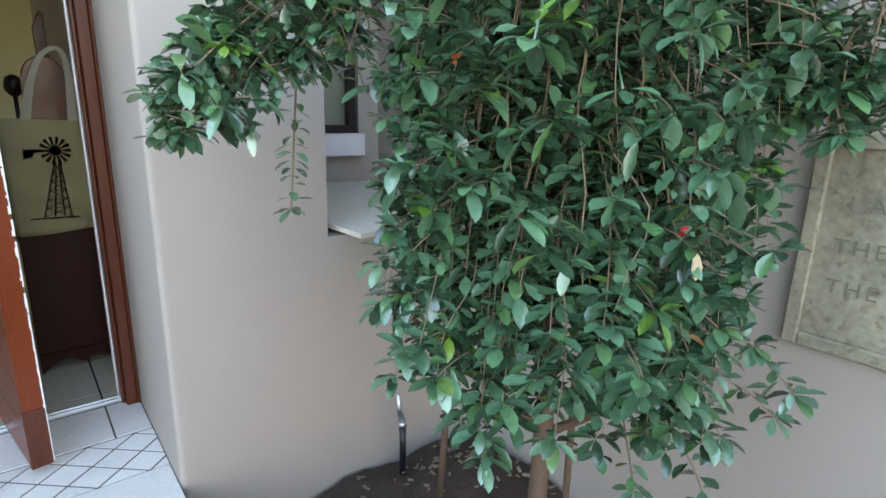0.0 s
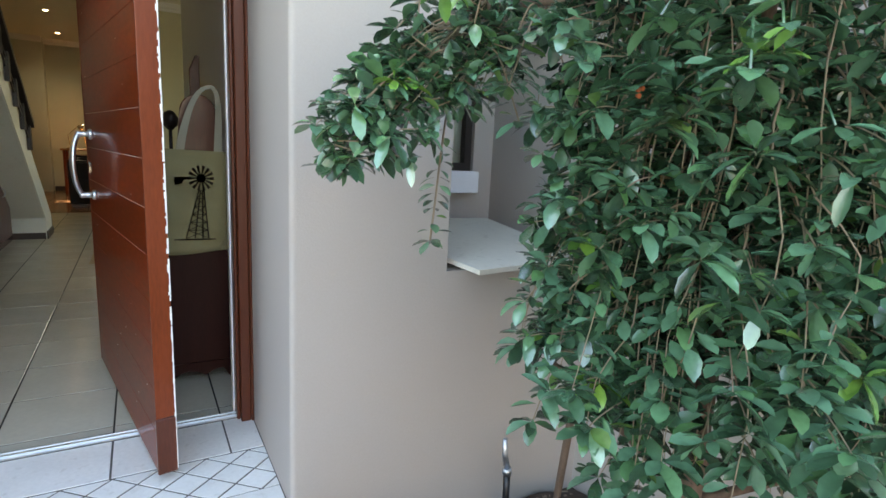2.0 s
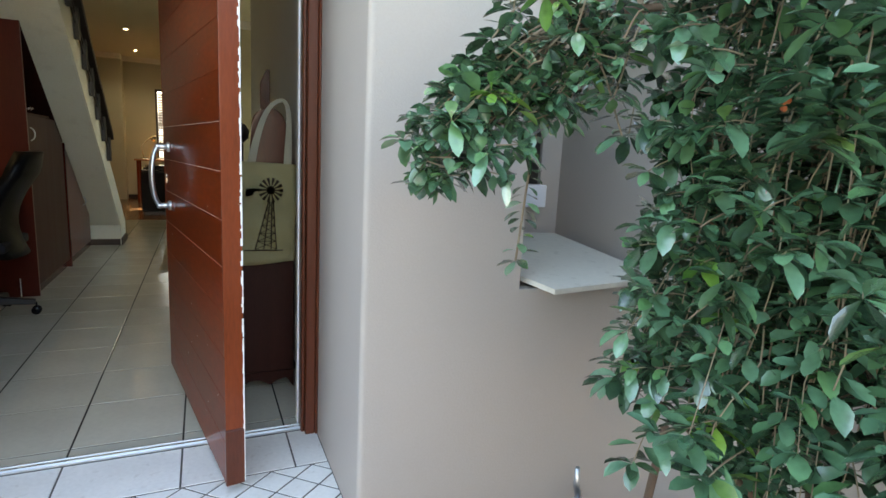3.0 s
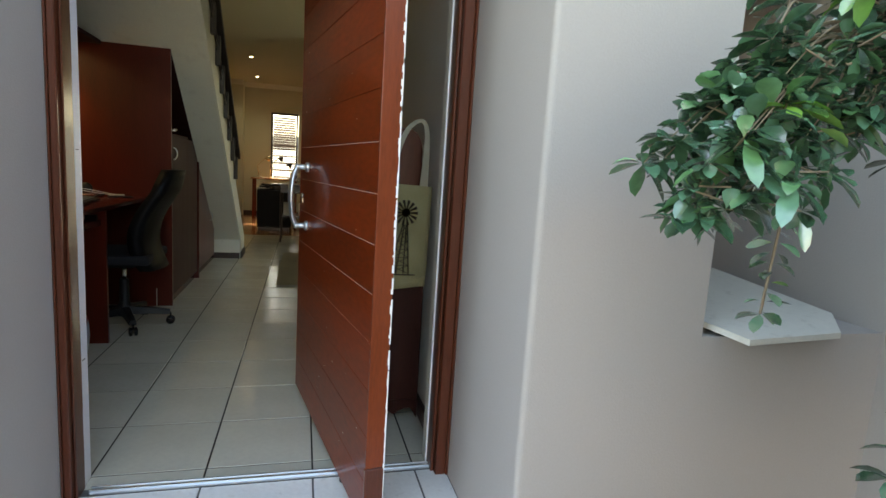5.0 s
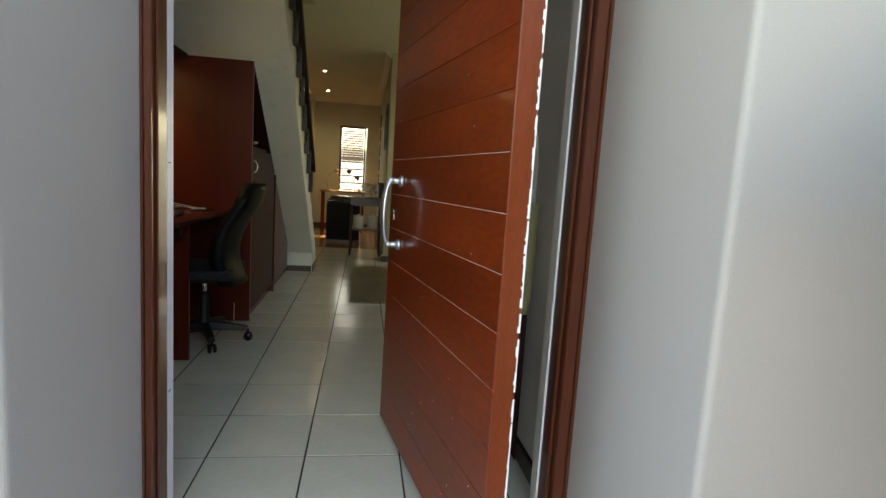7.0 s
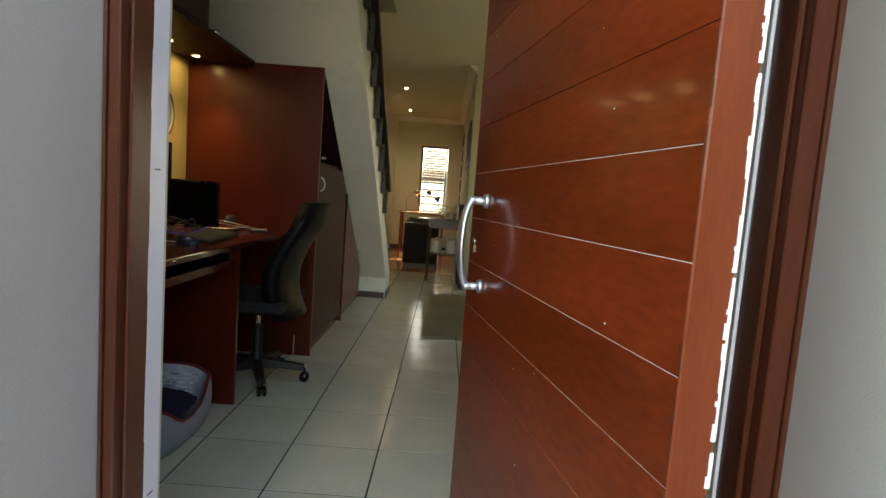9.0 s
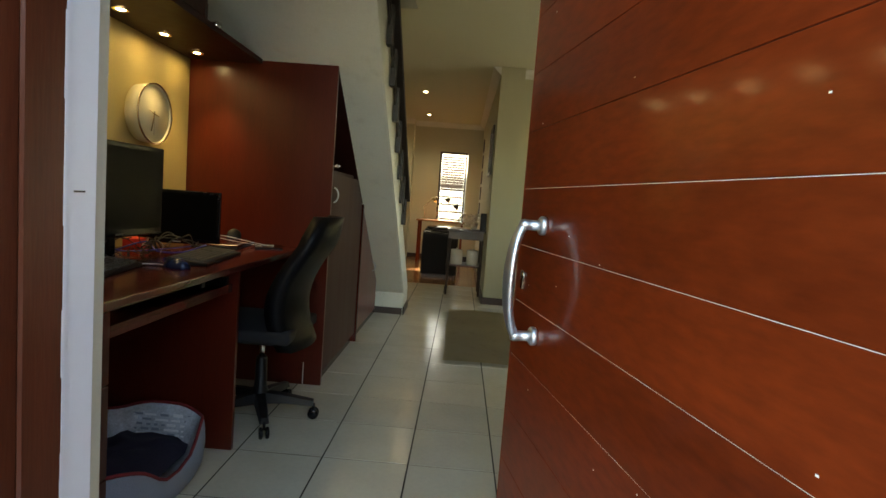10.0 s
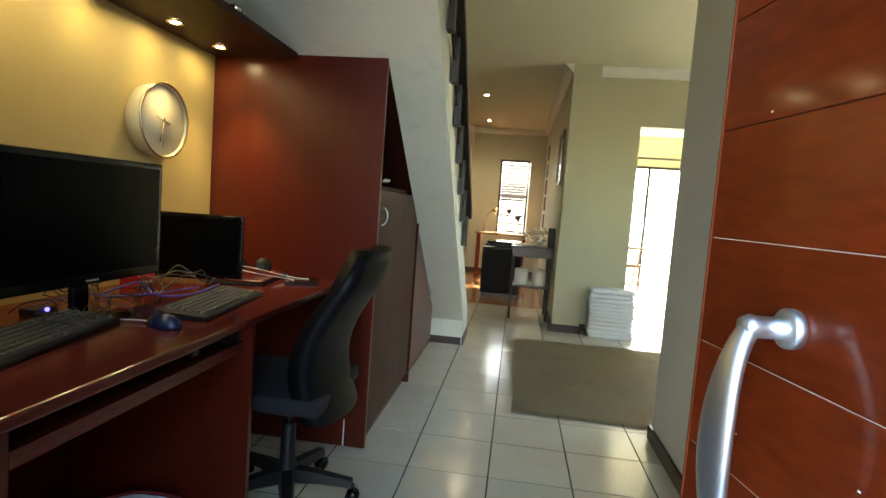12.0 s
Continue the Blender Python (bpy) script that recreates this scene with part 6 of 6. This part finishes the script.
def build_bag():
    b = thing("canvas_bag", (0.175, 2.53, 0.58), 0, label="olive canvas shopping bag printed with a windmill, hanging over the chest", category="bag")
    y = 2.533
    bm = bmesh.new()
    nx, nz = 14, 20
    x0, x1, z0, z1 = 0.035, 0.305, 0.590, 1.018
    def sag(u, v):
        return 0.010 * math.sin(u * 5.1 + v * 3) * (1 - v) + 0.012 * math.sin(math.pi * u) + 0.004 * math.sin(v * 17 + u * 4)
    for side, y_ in ((-1, y), (1, y + 0.018)):
        g = []
        for i in range(nx + 1):
            u = i / nx
            g.append([bm.verts.new((x0 + (x1 - x0) * u + 0.012 * (0.5 - u) * (1 - j / nz), y_ + side * sag(u, j / nz), z0 + (z1 - z0) * j / nz + 0.012 * (u - 0.5) * (1 if j < 3 else -0.6))) for j in range(nz + 1)])
        for i in range(nx):
            for j in range(nz):
                f = bm.faces.new((g[i][j], g[i + 1][j], g[i + 1][j + 1], g[i][j + 1]))
                f.smooth = True
        if side < 0:
            first = g
    g2 = g
    for j in range(nz):
        bm.faces.new((first[0][j], first[0][j + 1], g2[0][j + 1], g2[0][j]))
        bm.faces.new((first[nx][j], first[nx][j + 1], g2[nx][j + 1], g2[nx][j]))
    for i in range(nx):
        bm.faces.new((first[i][0], first[i + 1][0], g2[i + 1][0], g2[i][0]))
    part("sack", bm, "canvas", b)
    bm = bmesh.new()
    for pts in (bezier((0.120, y, 1.00), (0.150, y, 1.16), (0.185, y, 1.27), (0.245, y, 1.275), 12) + bezier((0.245, y, 1.275), (0.285, y, 1.27), (0.272, y, 1.16), (0.268, y, 1.00), 12)[1:],):
        prev = None
        for k, p in enumerate(pts):
            d = (pts[min(k + 1, len(pts) - 1)] - pts[max(k - 1, 0)]).normalized()
            s = Vector((-d.z, 0, d.x)) * (0.0075 + 0.0095 * abs(1 - k / 12) ** 1.5)
            row = [bm.verts.new(p + s + Vector((0, e, 0))) for e in (-0.002, 0.002)] + [bm.verts.new(p - s + Vector((0, e, 0))) for e in (0.002, -0.002)]
            if prev:
                for i in range(4):
                    bm.faces.new((prev[i], prev[(i + 1) % 4], row[(i + 1) % 4], row[i]))
            prev = row
    part("strap", bm, "strap", b, "pale canvas carrying strap")
    # the print: a windmill on its lattice tower
    bm = bmesh.new()
    yp = y - 0.018
    cx, cz = 0.198, 0.905
    for k in range(14):
        a = 2 * math.pi * k / 14
        r0, r1 = 0.016, 0.050
        for_a = ((r0, -0.10), (r1, -0.12), (r1, 0.12), (r0, 0.10))
        bm.faces.new([bm.verts.new((cx + r * math.cos(a + da), yp, cz + r * 1.05 * math.sin(a + da))) for r, da in for_a])
    bm.faces.new([bm.verts.new((cx + 0.018 * math.cos(t), yp, cz + 0.018 * math.sin(t))) for t in (2 * math.pi * k / 14 for k in range(14))])
    bm.faces.new([bm.verts.new(p) for p in ((cx - 0.018, yp, cz + 0.004), (cx - 0.070, yp, cz + 0.006), (cx - 0.098, yp, cz + 0.004), (cx - 0.100, yp, cz - 0.028), (cx - 0.072, yp, cz - 0.022), (cx - 0.064, yp, cz - 0.006), (cx - 0.018, yp, cz - 0.002))])
    def line(ax, az, bx_, bz_, w=0.0022):
        d = Vector((bx_ - ax, 0, bz_ - az)).normalized()
        s = Vector((-d.z, 0, d.x)) * w
        bm.faces.new([bm.verts.new(Vector(p)) for p in (Vector((ax, yp, az)) + s, Vector((bx_, yp, bz_)) + s, Vector((bx_, yp, bz_)) - s, Vector((ax, yp, az)) - s)])
    foot, topz = 0.655, cz - 0.05
    for f0, t0 in ((-0.052, -0.010), (-0.018, -0.004), (0.012, 0.004), (0.034, 0.010)):
        line(cx - 0.012 + f0, foot, cx + t0, topz)
    for k in range(6):
        t0, t1 = k / 6, (k + 1) / 6
        def ex(s_, t):
            return cx - 0.012 * (1 - t) + (s_ * (0.052 if s_ < 0 else 0.034)) * (1 - t) + s_ * 0.010 * t
        za, zb = foot + (topz - foot) * t0, foot + (topz - foot) * t1
        line(ex(-1, t0), za, ex(1, t1), zb, 0.0012)
        line(ex(1, t0), za, ex(-1, t1), zb, 0.0012)
        line(ex(-1, t1), zb, ex(1, t1), zb, 0.0012)
    line(cx - 0.11, foot - 0.004, cx + 0.05, foot - 0.006, 0.0025)
    bmesh.ops.solidify(bm, geom=bm.faces[:], thickness=0.001)
    part("windmill_print", bm, "print", b, "dark brown printed windmill")


build_bag()


# ---- hall: mat, stacked cloths ----
def build_mat():
    bm = bmesh.new()
    nx, ny = 26, 36
    g = []
    for i in range(nx + 1):
        row = []
        for j in range(ny + 1):
            u, v = i / nx, j / ny
            x = -0.42 + 1.30 * u + 0.006 * math.sin(v * 9)
            y = 5.20 + 1.82 * v + 0.008 * math.sin(u * 7) + 0.03 * u
            row.append(bm.verts.new((x, y, 0.012 + 0.002 * math.sin(u * 11 + v * 6))))
        g.append(row)
    top = [bm.faces.new((g[i][j], g[i + 1][j], g[i + 1][j + 1], g[i][j + 1])) for i in range(nx) for j in range(ny)]
    bmesh.ops.solidify(bm, geom=top, thickness=0.010)
    part("floor_mat", bm, "mat", None, "large worn olive woven floor mat in the hall", category="mat")


build_mat()


def build_folded_stack():
    s = thing("folded_stack", (0.49, 7.58, 0), 0, label="stack of folded white quilted cloths against the olive wall", category="cloth stack")
    rng = random.Random(2)
    z = 0.004
    n = 12
    for k in range(n):
        h = 0.46 / n
        bm = bmesh.new()
        x0, x1 = 0.285 + rng.uniform(-0.008, 0.008), 0.695 + rng.uniform(-0.012, 0.012)
        y0, y1 = 7.44 + rng.uniform(-0.01, 0.01), 7.637
        box(bm, x0, x1, y0, y1, z, z + h + 0.001, bevel=0.012, seg=2)
        for v in bm.verts:
            v.co.z += 0.006 * math.sin(v.co.x * 16 + k * 0.8)
            v.co.y = min(v.co.y, 7.637)
        part("folded_cloth", bm, "towel", s, smooth=True)
        z += h


build_folded_stack()


# ---- study beyond ----
def build_study():
    w = thing("window_study", (-0.585, FAR_Y, 0.75), label="tall narrow dark framed window with open slatted blind", category="window", kind="structure")
    x0, x1, z0, z1, y = -0.81, -0.365, 0.76, 2.02, FAR_Y - 0.02
    t = 0.04
    part("window_frame", boxes((x0 - t, x0, y, y + 0.06, z0 - t, z1 + t), (x1, x1 + t, y, y + 0.06, z0 - t, z1 + t), (x0, x1, y, y + 0.06, z0 - t, z0), (x0, x1, y, y + 0.06, z1, z1 + t), (x0, x1, y + 0.04, y + 0.06, 1.40, 1.43)), "skirting", w)
    for k in range(26):
        z = z0 + 0.02 + k * (z1 - z0 - 0.03) / 26
        bm = bmesh.new()
        box(bm, x0 + 0.004, x1 - 0.004, -0.025, 0.025, -0.0020, 0.0020, m=Matrix.Translation((0, y + 0.022, z)) @ Matrix.Rotation(radians(58 if k > 12 else 38 if k % 3 else 50), 4, "X"))
        part("slat", bm, "blind", w)
    pane = part("pane", boxes((x0 + 0.001, x1 - 0.001, y + 0.075, y + 0.079, z0, z1)), "clear", w)
    pane.visible_shadow = False
    # side table with two parts and lamps, under the window
    t1 = thing("study_table", (-0.72, 11.3, 0), label="brown wooden writing table under the far window", category="table")
    part("tabletop", boxes((-1.15, -0.30, 11.05, 11.55, 0.745, 0.775), bevel=0.004), "parquet", t1)
    for x, yy in ((-1.12, 11.08), (-0.36, 11.08), (-1.12, 11.50), (-0.36, 11.50)):
        part("leg", boxes((x, x + 0.04, yy, yy + 0.04, 0, 0.7445), bevel=0.004), "door", t1)
    for x, yy, zt, hx, lab in ((-1.02, 11.3, 1.12, -0.85, "pale brass"), (-0.80, 11.4, 1.13, -0.62, "brass"), (-0.44, 11.4, 1.02, -0.46, "brass")):
        l = thing("desk_lamp", (x, yy, 0.776), label="adjustable metal desk lamp with a small cone shade", category="lamp", group="lamps on the study table")
        bm = bmesh.new()
        lathe(bm, [(0, 0), (0.06, 0), (0.062, 0.010), (0.03, 0.018), (0, 0.020)], Matrix.Translation((x, yy, 0.776)), 24)
        part("base", bm, "brass", l)
        bm = bmesh.new()
        tube(bm, [(x, yy, 0.79), (x - 0.03, yy, 1.0), (hx - 0.03, yy, zt + 0.05)], 0.006, 8)
        part("arm", bm, "brass", l)
        bm = bmesh.new()
        lathe(bm, [(0.010, 0.05), (0.022, 0.045), (0.055, -0.045), (0.053, -0.045), (0.020, 0.040)], Matrix.Translation((hx, yy, zt + 0.02)) @ Matrix.Rotation(radians(35), 4, "Y"), 24)
        part("shade", bm, "black_metal" if hx > -0.8 else "brass", l)
    # dark chest with flat cases on it
    ch = thing("dark_chest", (-0.70, 9.9, 0), label="dark blue-black trunk with flat cases on top", category="trunk")
    part("body", boxes((-0.90, -0.38, 9.32, 10.1, 0.045, 0.64), bevel=0.012), "fabric_black", ch)
    part("base", boxes((-0.88, -0.40, 9.34, 10.08, 0.0, 0.0445)), "skirting", ch)
    for k in range(3):
        part("flat_case", boxes((-0.90 + 0.02 * k, -0.50 + 0.05 * k, 9.34 + 0.10 * k, 10.02, 0.642 + 0.030 * k, 0.668 + 0.030 * k), bevel=0.006), "gloss_black", None, "flat black glossy case stacked on the trunk", category="case")
    part("open_papers", boxes((-0.48, -0.28, 8.12, 8.36, 0.7905, 0.797)), "paper", None, "white printed papers on the console table", category="papers")
    tb = thing("console_table", (-0.26, 8.15, 0), label="dark wooden console table with slim turned legs and a lower shelf", category="table")
    part("tabletop", boxes((-0.515, -0.06, 7.93, 8.40, 0.768, 0.790), bevel=0.004), "skirting", tb)
    part("apron", boxes((-0.495, -0.08, 7.955, 8.38, 0.675, 0.7675)), "skirting", tb)
    part("shelf", boxes((-0.475, -0.095, 7.965, 8.36, 0.345, 0.365)), "skirting", tb)
    for x in (-0.485, -0.095):
        for yy in (7.965, 8.36):
            bm = bmesh.new()
            lathe(bm, [(0.010, 0.0), (0.013, 0.03), (0.011, 0.12), (0.015, 0.30), (0.019, 0.36), (0.016, 0.40), (0.017, 0.62), (0.019, 0.674)], Matrix.Translation((x, yy, 0)), 12)
            part("leg", bm, "skirting", tb)
    for x in (-0.385, -0.19):
        j = thing("storage_tin", (x, 8.08, 0.366), label="pale cream storage tin on the console shelf", category="tin", group="tins on the console shelf")
        bm = bmesh.new()
        lathe(bm, [(0, 0), (0.070, 0), (0.074, 0.01), (0.074, 0.15), (0.07, 0.155), (0, 0.155)], Matrix.Translation((x, 8.08, 0.366)), 28)
        part("body", bm, "ceramic", j)
        bm = bmesh.new()
        lathe(bm, [(0.0, 0.156), (0.073, 0.156), (0.075, 0.172), (0.06, 0.178), (0.01, 0.18), (0.012, 0.195), (0, 0.197)], Matrix.Translation((x, 8.08, 0.366)), 28)
        part("lid", bm, "ceramic", j)
    rng = random.Random(4)
    o = thing("white_orchid", (-0.20, 8.20, 0.79), label="white flowering pot plant on the console table", category="plant")
    bm = bmesh.new()
    lathe(bm, [(0, 0), (0.035, 0), (0.045, 0.06), (0.040, 0.06), (0, 0.05)], Matrix.Translation((-0.20, 8.20, 0.791)), 20)
    part("pot", bm, "ceramic", o)
    bm = bmesh.new()
    for k in range(90):
        a, e = rng.uniform(0, 6.28), rng.uniform(-0.2, 1.0)
        p = Vector((-0.25 + rng.uniform(-0.13, 0.10), 8.16 + rng.uniform(-0.10, 0.10), 0.86 + rng.uniform(-0.03, 0.11)))
        leaf_mesh(bm, p, (math.cos(a), math.sin(a), e), (0, 0, 1), 0.060, 0.045, 0.15)
    part("petal", bm, "ceramic", o, "cream white petals", kind="stuff")
    part("speaker_box", boxes((-0.130, -0.062, 8.02, 8.16, 0.7905, 1.00), bevel=0.004), "plastic", None, "small dark box standing on the console table", category="speaker")
    # pictures and switch
    p = thing("wall_mirror", (-0.06, 8.0, 1.45), label="dark framed mirror on the cream wall", category="mirror")
    part("picture_frame", boxes((-0.080, -0.057, 7.86, 7.905, 1.46, 2.03), (-0.080, -0.057, 8.37, 8.415, 1.46, 2.03), (-0.080, -0.057, 7.906, 8.369, 1.46, 1.50), (-0.080, -0.057, 7.906, 8.369, 1.99, 2.03), bevel=0.003), "skirting", p)
    part("mirror_glass", boxes((-0.068, -0.060, 7.906, 8.369, 1.501, 1.989)), "mirror", p)
    part("switch_plate", boxes((-0.062, -0.057, 7.93, 8.0, 1.30, 1.385), bevel=0.002), "ceramic", None, "cream light switch plate", category="switch")
    for k in range(5):
        z = 0.92 + 0.27 * k
        part("small_picture", boxes((-0.072, -0.057, 10.9, 11.2, z, z + 0.22), bevel=0.003), "skirting", None, "small dark framed picture in a column", category="picture", group="column of pictures")
    # the third fitting is added too, unseen, for the extra lamp
    for x, yy in ((-0.99, 9.15), (-1.06, 11.1), (0.9, 9.6)):
        l = thing("downlight", (x, yy, CEIL), label="small round recessed ceiling downlight, switched on", category="lamp", group="ceiling downlights")
        bm = bmesh.new()
        lathe(bm, [(0.025, -0.0015), (0.040, -0.0015), (0.041, -0.005), (0.027, -0.006), (0.025, -0.0015)], Matrix.Translation((x, yy, CEIL)), 24)
        part("ring", bm, "cornice", l)
        bm = bmesh.new()
        lathe(bm, [(0, -0.004), (0.0245, -0.0035)], Matrix.Translation((x, yy, CEIL)), 20)
        part("bulb", bm, "bulb_far", l)


build_study()


def build_lounge():
    d = thing("sliding_door", (1.75, FAR_Y, 0), label="dark framed sliding glass doors to the sunny patio", category="door", kind="structure")
    y = FAR_Y - 0.03
    for x in (0.75, 1.40, 1.70, 2.70):
        part("door_stile", boxes((x, x + 0.045, y, y + 0.05, 0.03, 2.05), bevel=0.003), "black_metal", d)
    part("rail", boxes((0.75, 2.75, y - 0.002, y + 0.06, 0.0, 0.0295), (0.75, 2.75, y - 0.002, y + 0.06, 2.051, 2.09), bevel=0.003), "black_metal", d)
    for a, b_ in ((0.796, 1.399), (1.446, 1.699), (1.746, 2.699)):
        pane = part("pane", boxes((a, b_, y + 0.02, y + 0.025, 0.03, 2.05)), "clear", d)
        pane.visible_shadow = False
    bm = bmesh.new()
    tube(bm, [(1.69, y - 0.03, 0.95), (1.69, y - 0.03, 1.15)], 0.010, 8)
    part("handle", bm, "steel", d)
    structure("patio", boxes((-4, 8, 12.2, 30, -0.30, -0.05)), "paving", "sunlit patio paving")
    structure("patio_wall", boxes((-4, 8, 18.0, 18.2, -0.05, 1.9)), "patio", "pale sunlit patio wall")
    part("curtain_rail", boxes((0.70, 2.8, 11.95, 11.999, 2.22, 2.24)), "skirting", None, "thin dark curtain rail above the sliding doors", category="curtain rail")
    c = thing("carved_chair", (1.35, 11.2, 0), label="carved wooden armchair with curved legs by the sliding doors", category="chair")
    part("seat", boxes((1.10, 1.52, 10.95, 11.40, 0.40, 0.45), bevel=0.01), "bark", c)
    for x in (1.13, 1.49):
        for yy in (10.98, 11.37):
            bm = bmesh.new()
            tube(bm, bezier((x, yy, 0.40), (x + 0.04, yy, 0.30), (x - 0.03, yy, 0.12), (x + 0.03, yy, 0.0), 8), [0.022 - 0.0014 * k for k in range(9)], 8)
            part("leg", bm, "bark", c)
    for yy in (10.98, 11.37):
        bm = bmesh.new()
        tube(bm, bezier((1.46, yy, 0.45), (1.50, yy, 0.60), (1.44, yy, 0.68), (1.52, yy, 0.70), 8), 0.015, 8)
        tube(bm, [(1.12, yy, 0.70), (1.56, yy, 0.70)], 0.016, 8)
        part("arm", bm, "bark", c)
    part("backrest", boxes((1.10, 1.13, 11.0, 11.36, 0.451, 0.98), bevel=0.008), "bark", c)


build_lounge()


# ---- floor tiles, last ----
def tile_mesh(name, w, d, material, thick=0.0075):
    bm = bmesh.new()
    box(bm, -w / 2, w / 2, -d / 2, d / 2, -thick, 0.0, bevel=0.0008)
    mesh = bpy.data.meshes.new(name)
    bm.to_mesh(mesh)
    bm.free()
    mesh.materials.append(M[material])
    return mesh


def lay_floor():
    floor = bpy.data.objects["floor"]
    full = tile_mesh("tile", TS - 0.0065, TS - 0.0065, "tile")
    meshes = {}
    rng = random.Random(1)
    def put(x0, x1, y0, y1, parent, material, prefix):
        w, d = round(x1 - x0, 4), round(y1 - y0, 4)
        if w < 0.02 or d < 0.02:
            return
        key = (w, d, material)
        if key not in meshes:
            meshes[key] = tile_mesh("tile", w - 0.0065, d - 0.0065, material)
        ob = new("tile", meshes[key])
        ob.parent = parent
        ob.location = ((x0 + x1) / 2, (y0 + y1) / 2, rng.uniform(-0.0004, 0.0004))
    for i in range(-4, 8):
        for j in range(-1, 27):
            x0, x1 = TX + i * TS, TX + (i + 1) * TS
            y0, y1 = TY + j * TS, TY + (j + 1) * TS
            xa, xb, ya, yb = max(x0, WX), min(x1, HX if y1 < 5.0 else 2.2), max(y0, 2.186), min(y1, 8.70 if x1 < 0.0 else FAR_Y)
            if xb - xa < 0.02 or yb - ya < 0.02 or x0 < WX - TS:
                continue
            if y0 > 8.6 and x1 < 0.1:
                continue
            put(xa, xb, ya, yb, floor, "tile", "tile")
    # parquet boards in the study
    for i in range(24):
        x0 = -3.2 + 0.131 * i
        ob = new("plank", tile_mesh("plank", 0.129, 3.28, "parquet"))
        ob.parent = floor
        ob.location = (x0 + 0.065, 10.35, 0.0004 * (i % 3))
    slab = bpy.data.objects["porch_slab"]
    # row against the threshold
    for i in range(-2, 3):
        x0, x1 = max(TX + i * TS, PIER_L), min(TX + (i + 1) * TS, PIER_R)
        if x1 - x0 > 0.02:
            put(x0, x1, 1.902, 2.149, slab, "porch_tile", "tile")
    # band of diamonds
    b0, b1 = 1.655, 1.898
    half = (b1 - b0) / 2
    s = half * 0.98
    x = PIER_L - 0.12
    k = 0
    def clip(poly, axis, val, keep_less):
        out = []
        for i, p in enumerate(poly):
            q = poly[(i + 1) % len(poly)]
            ip, iq = (p[axis] <= val) == keep_less, (q[axis] <= val) == keep_less
            if ip:
                out.append(p)
            if ip != iq:
                t = (val - p[axis]) / (q[axis] - p[axis])
                out.append((p[0] + t * (q[0] - p[0]), p[1] + t * (q[1] - p[1])))
        return out
    def flat(poly, parent):
        for axis, val, less in ((0, PIER_L + 0.003, False), (0, PIER_R - 0.003, True), (1, b0 + 0.002, False), (1, b1 - 0.002, True)):
            poly = clip(poly, axis, val, less)
            if len(poly) < 3:
                return
        bm = bmesh.new()
        prism(bm, poly, "z", -0.0075, 0.0)
        part("tile", bm, "porch_tile", parent)
    g = 0.0050
    h = (b1 - b0) / 4
    rows_ = int((PIER_R - PIER_L) / h) + 6
    for i in range(-2, rows_):
        for j in range(-1, 6):
            if (i + j) % 2:
                continue
            cx, cy = PIER_L + i * h * 1.12, b0 + j * h
            flat([(cx - (h - g) * 1.12, cy), (cx, cy - (h - g)), (cx + (h - g) * 1.12, cy), (cx, cy + (h - g))], slab)
    # the porch before it
    for i in range(-6, 4):
        for j in range(0, 8):
            x0, x1 = TX + 0.13 + i * TS, TX + 0.13 + (i + 1) * TS
            y1 = b0 - j * TS
            if y1 < 1.0:
                continue
            y1 = max(y1, 0.9)
            xa, xb = max(x0, -1.7), min(x1, PIER_R)
            if y1 > 1.6 and (xa < PIER_L):
                xa = max(xa, PIER_L)
            if xb - xa > 0.02:
                put(xa, xb, max(0.9, y1 - TS), y1, slab, "porch_tile", "tile")


lay_floor()
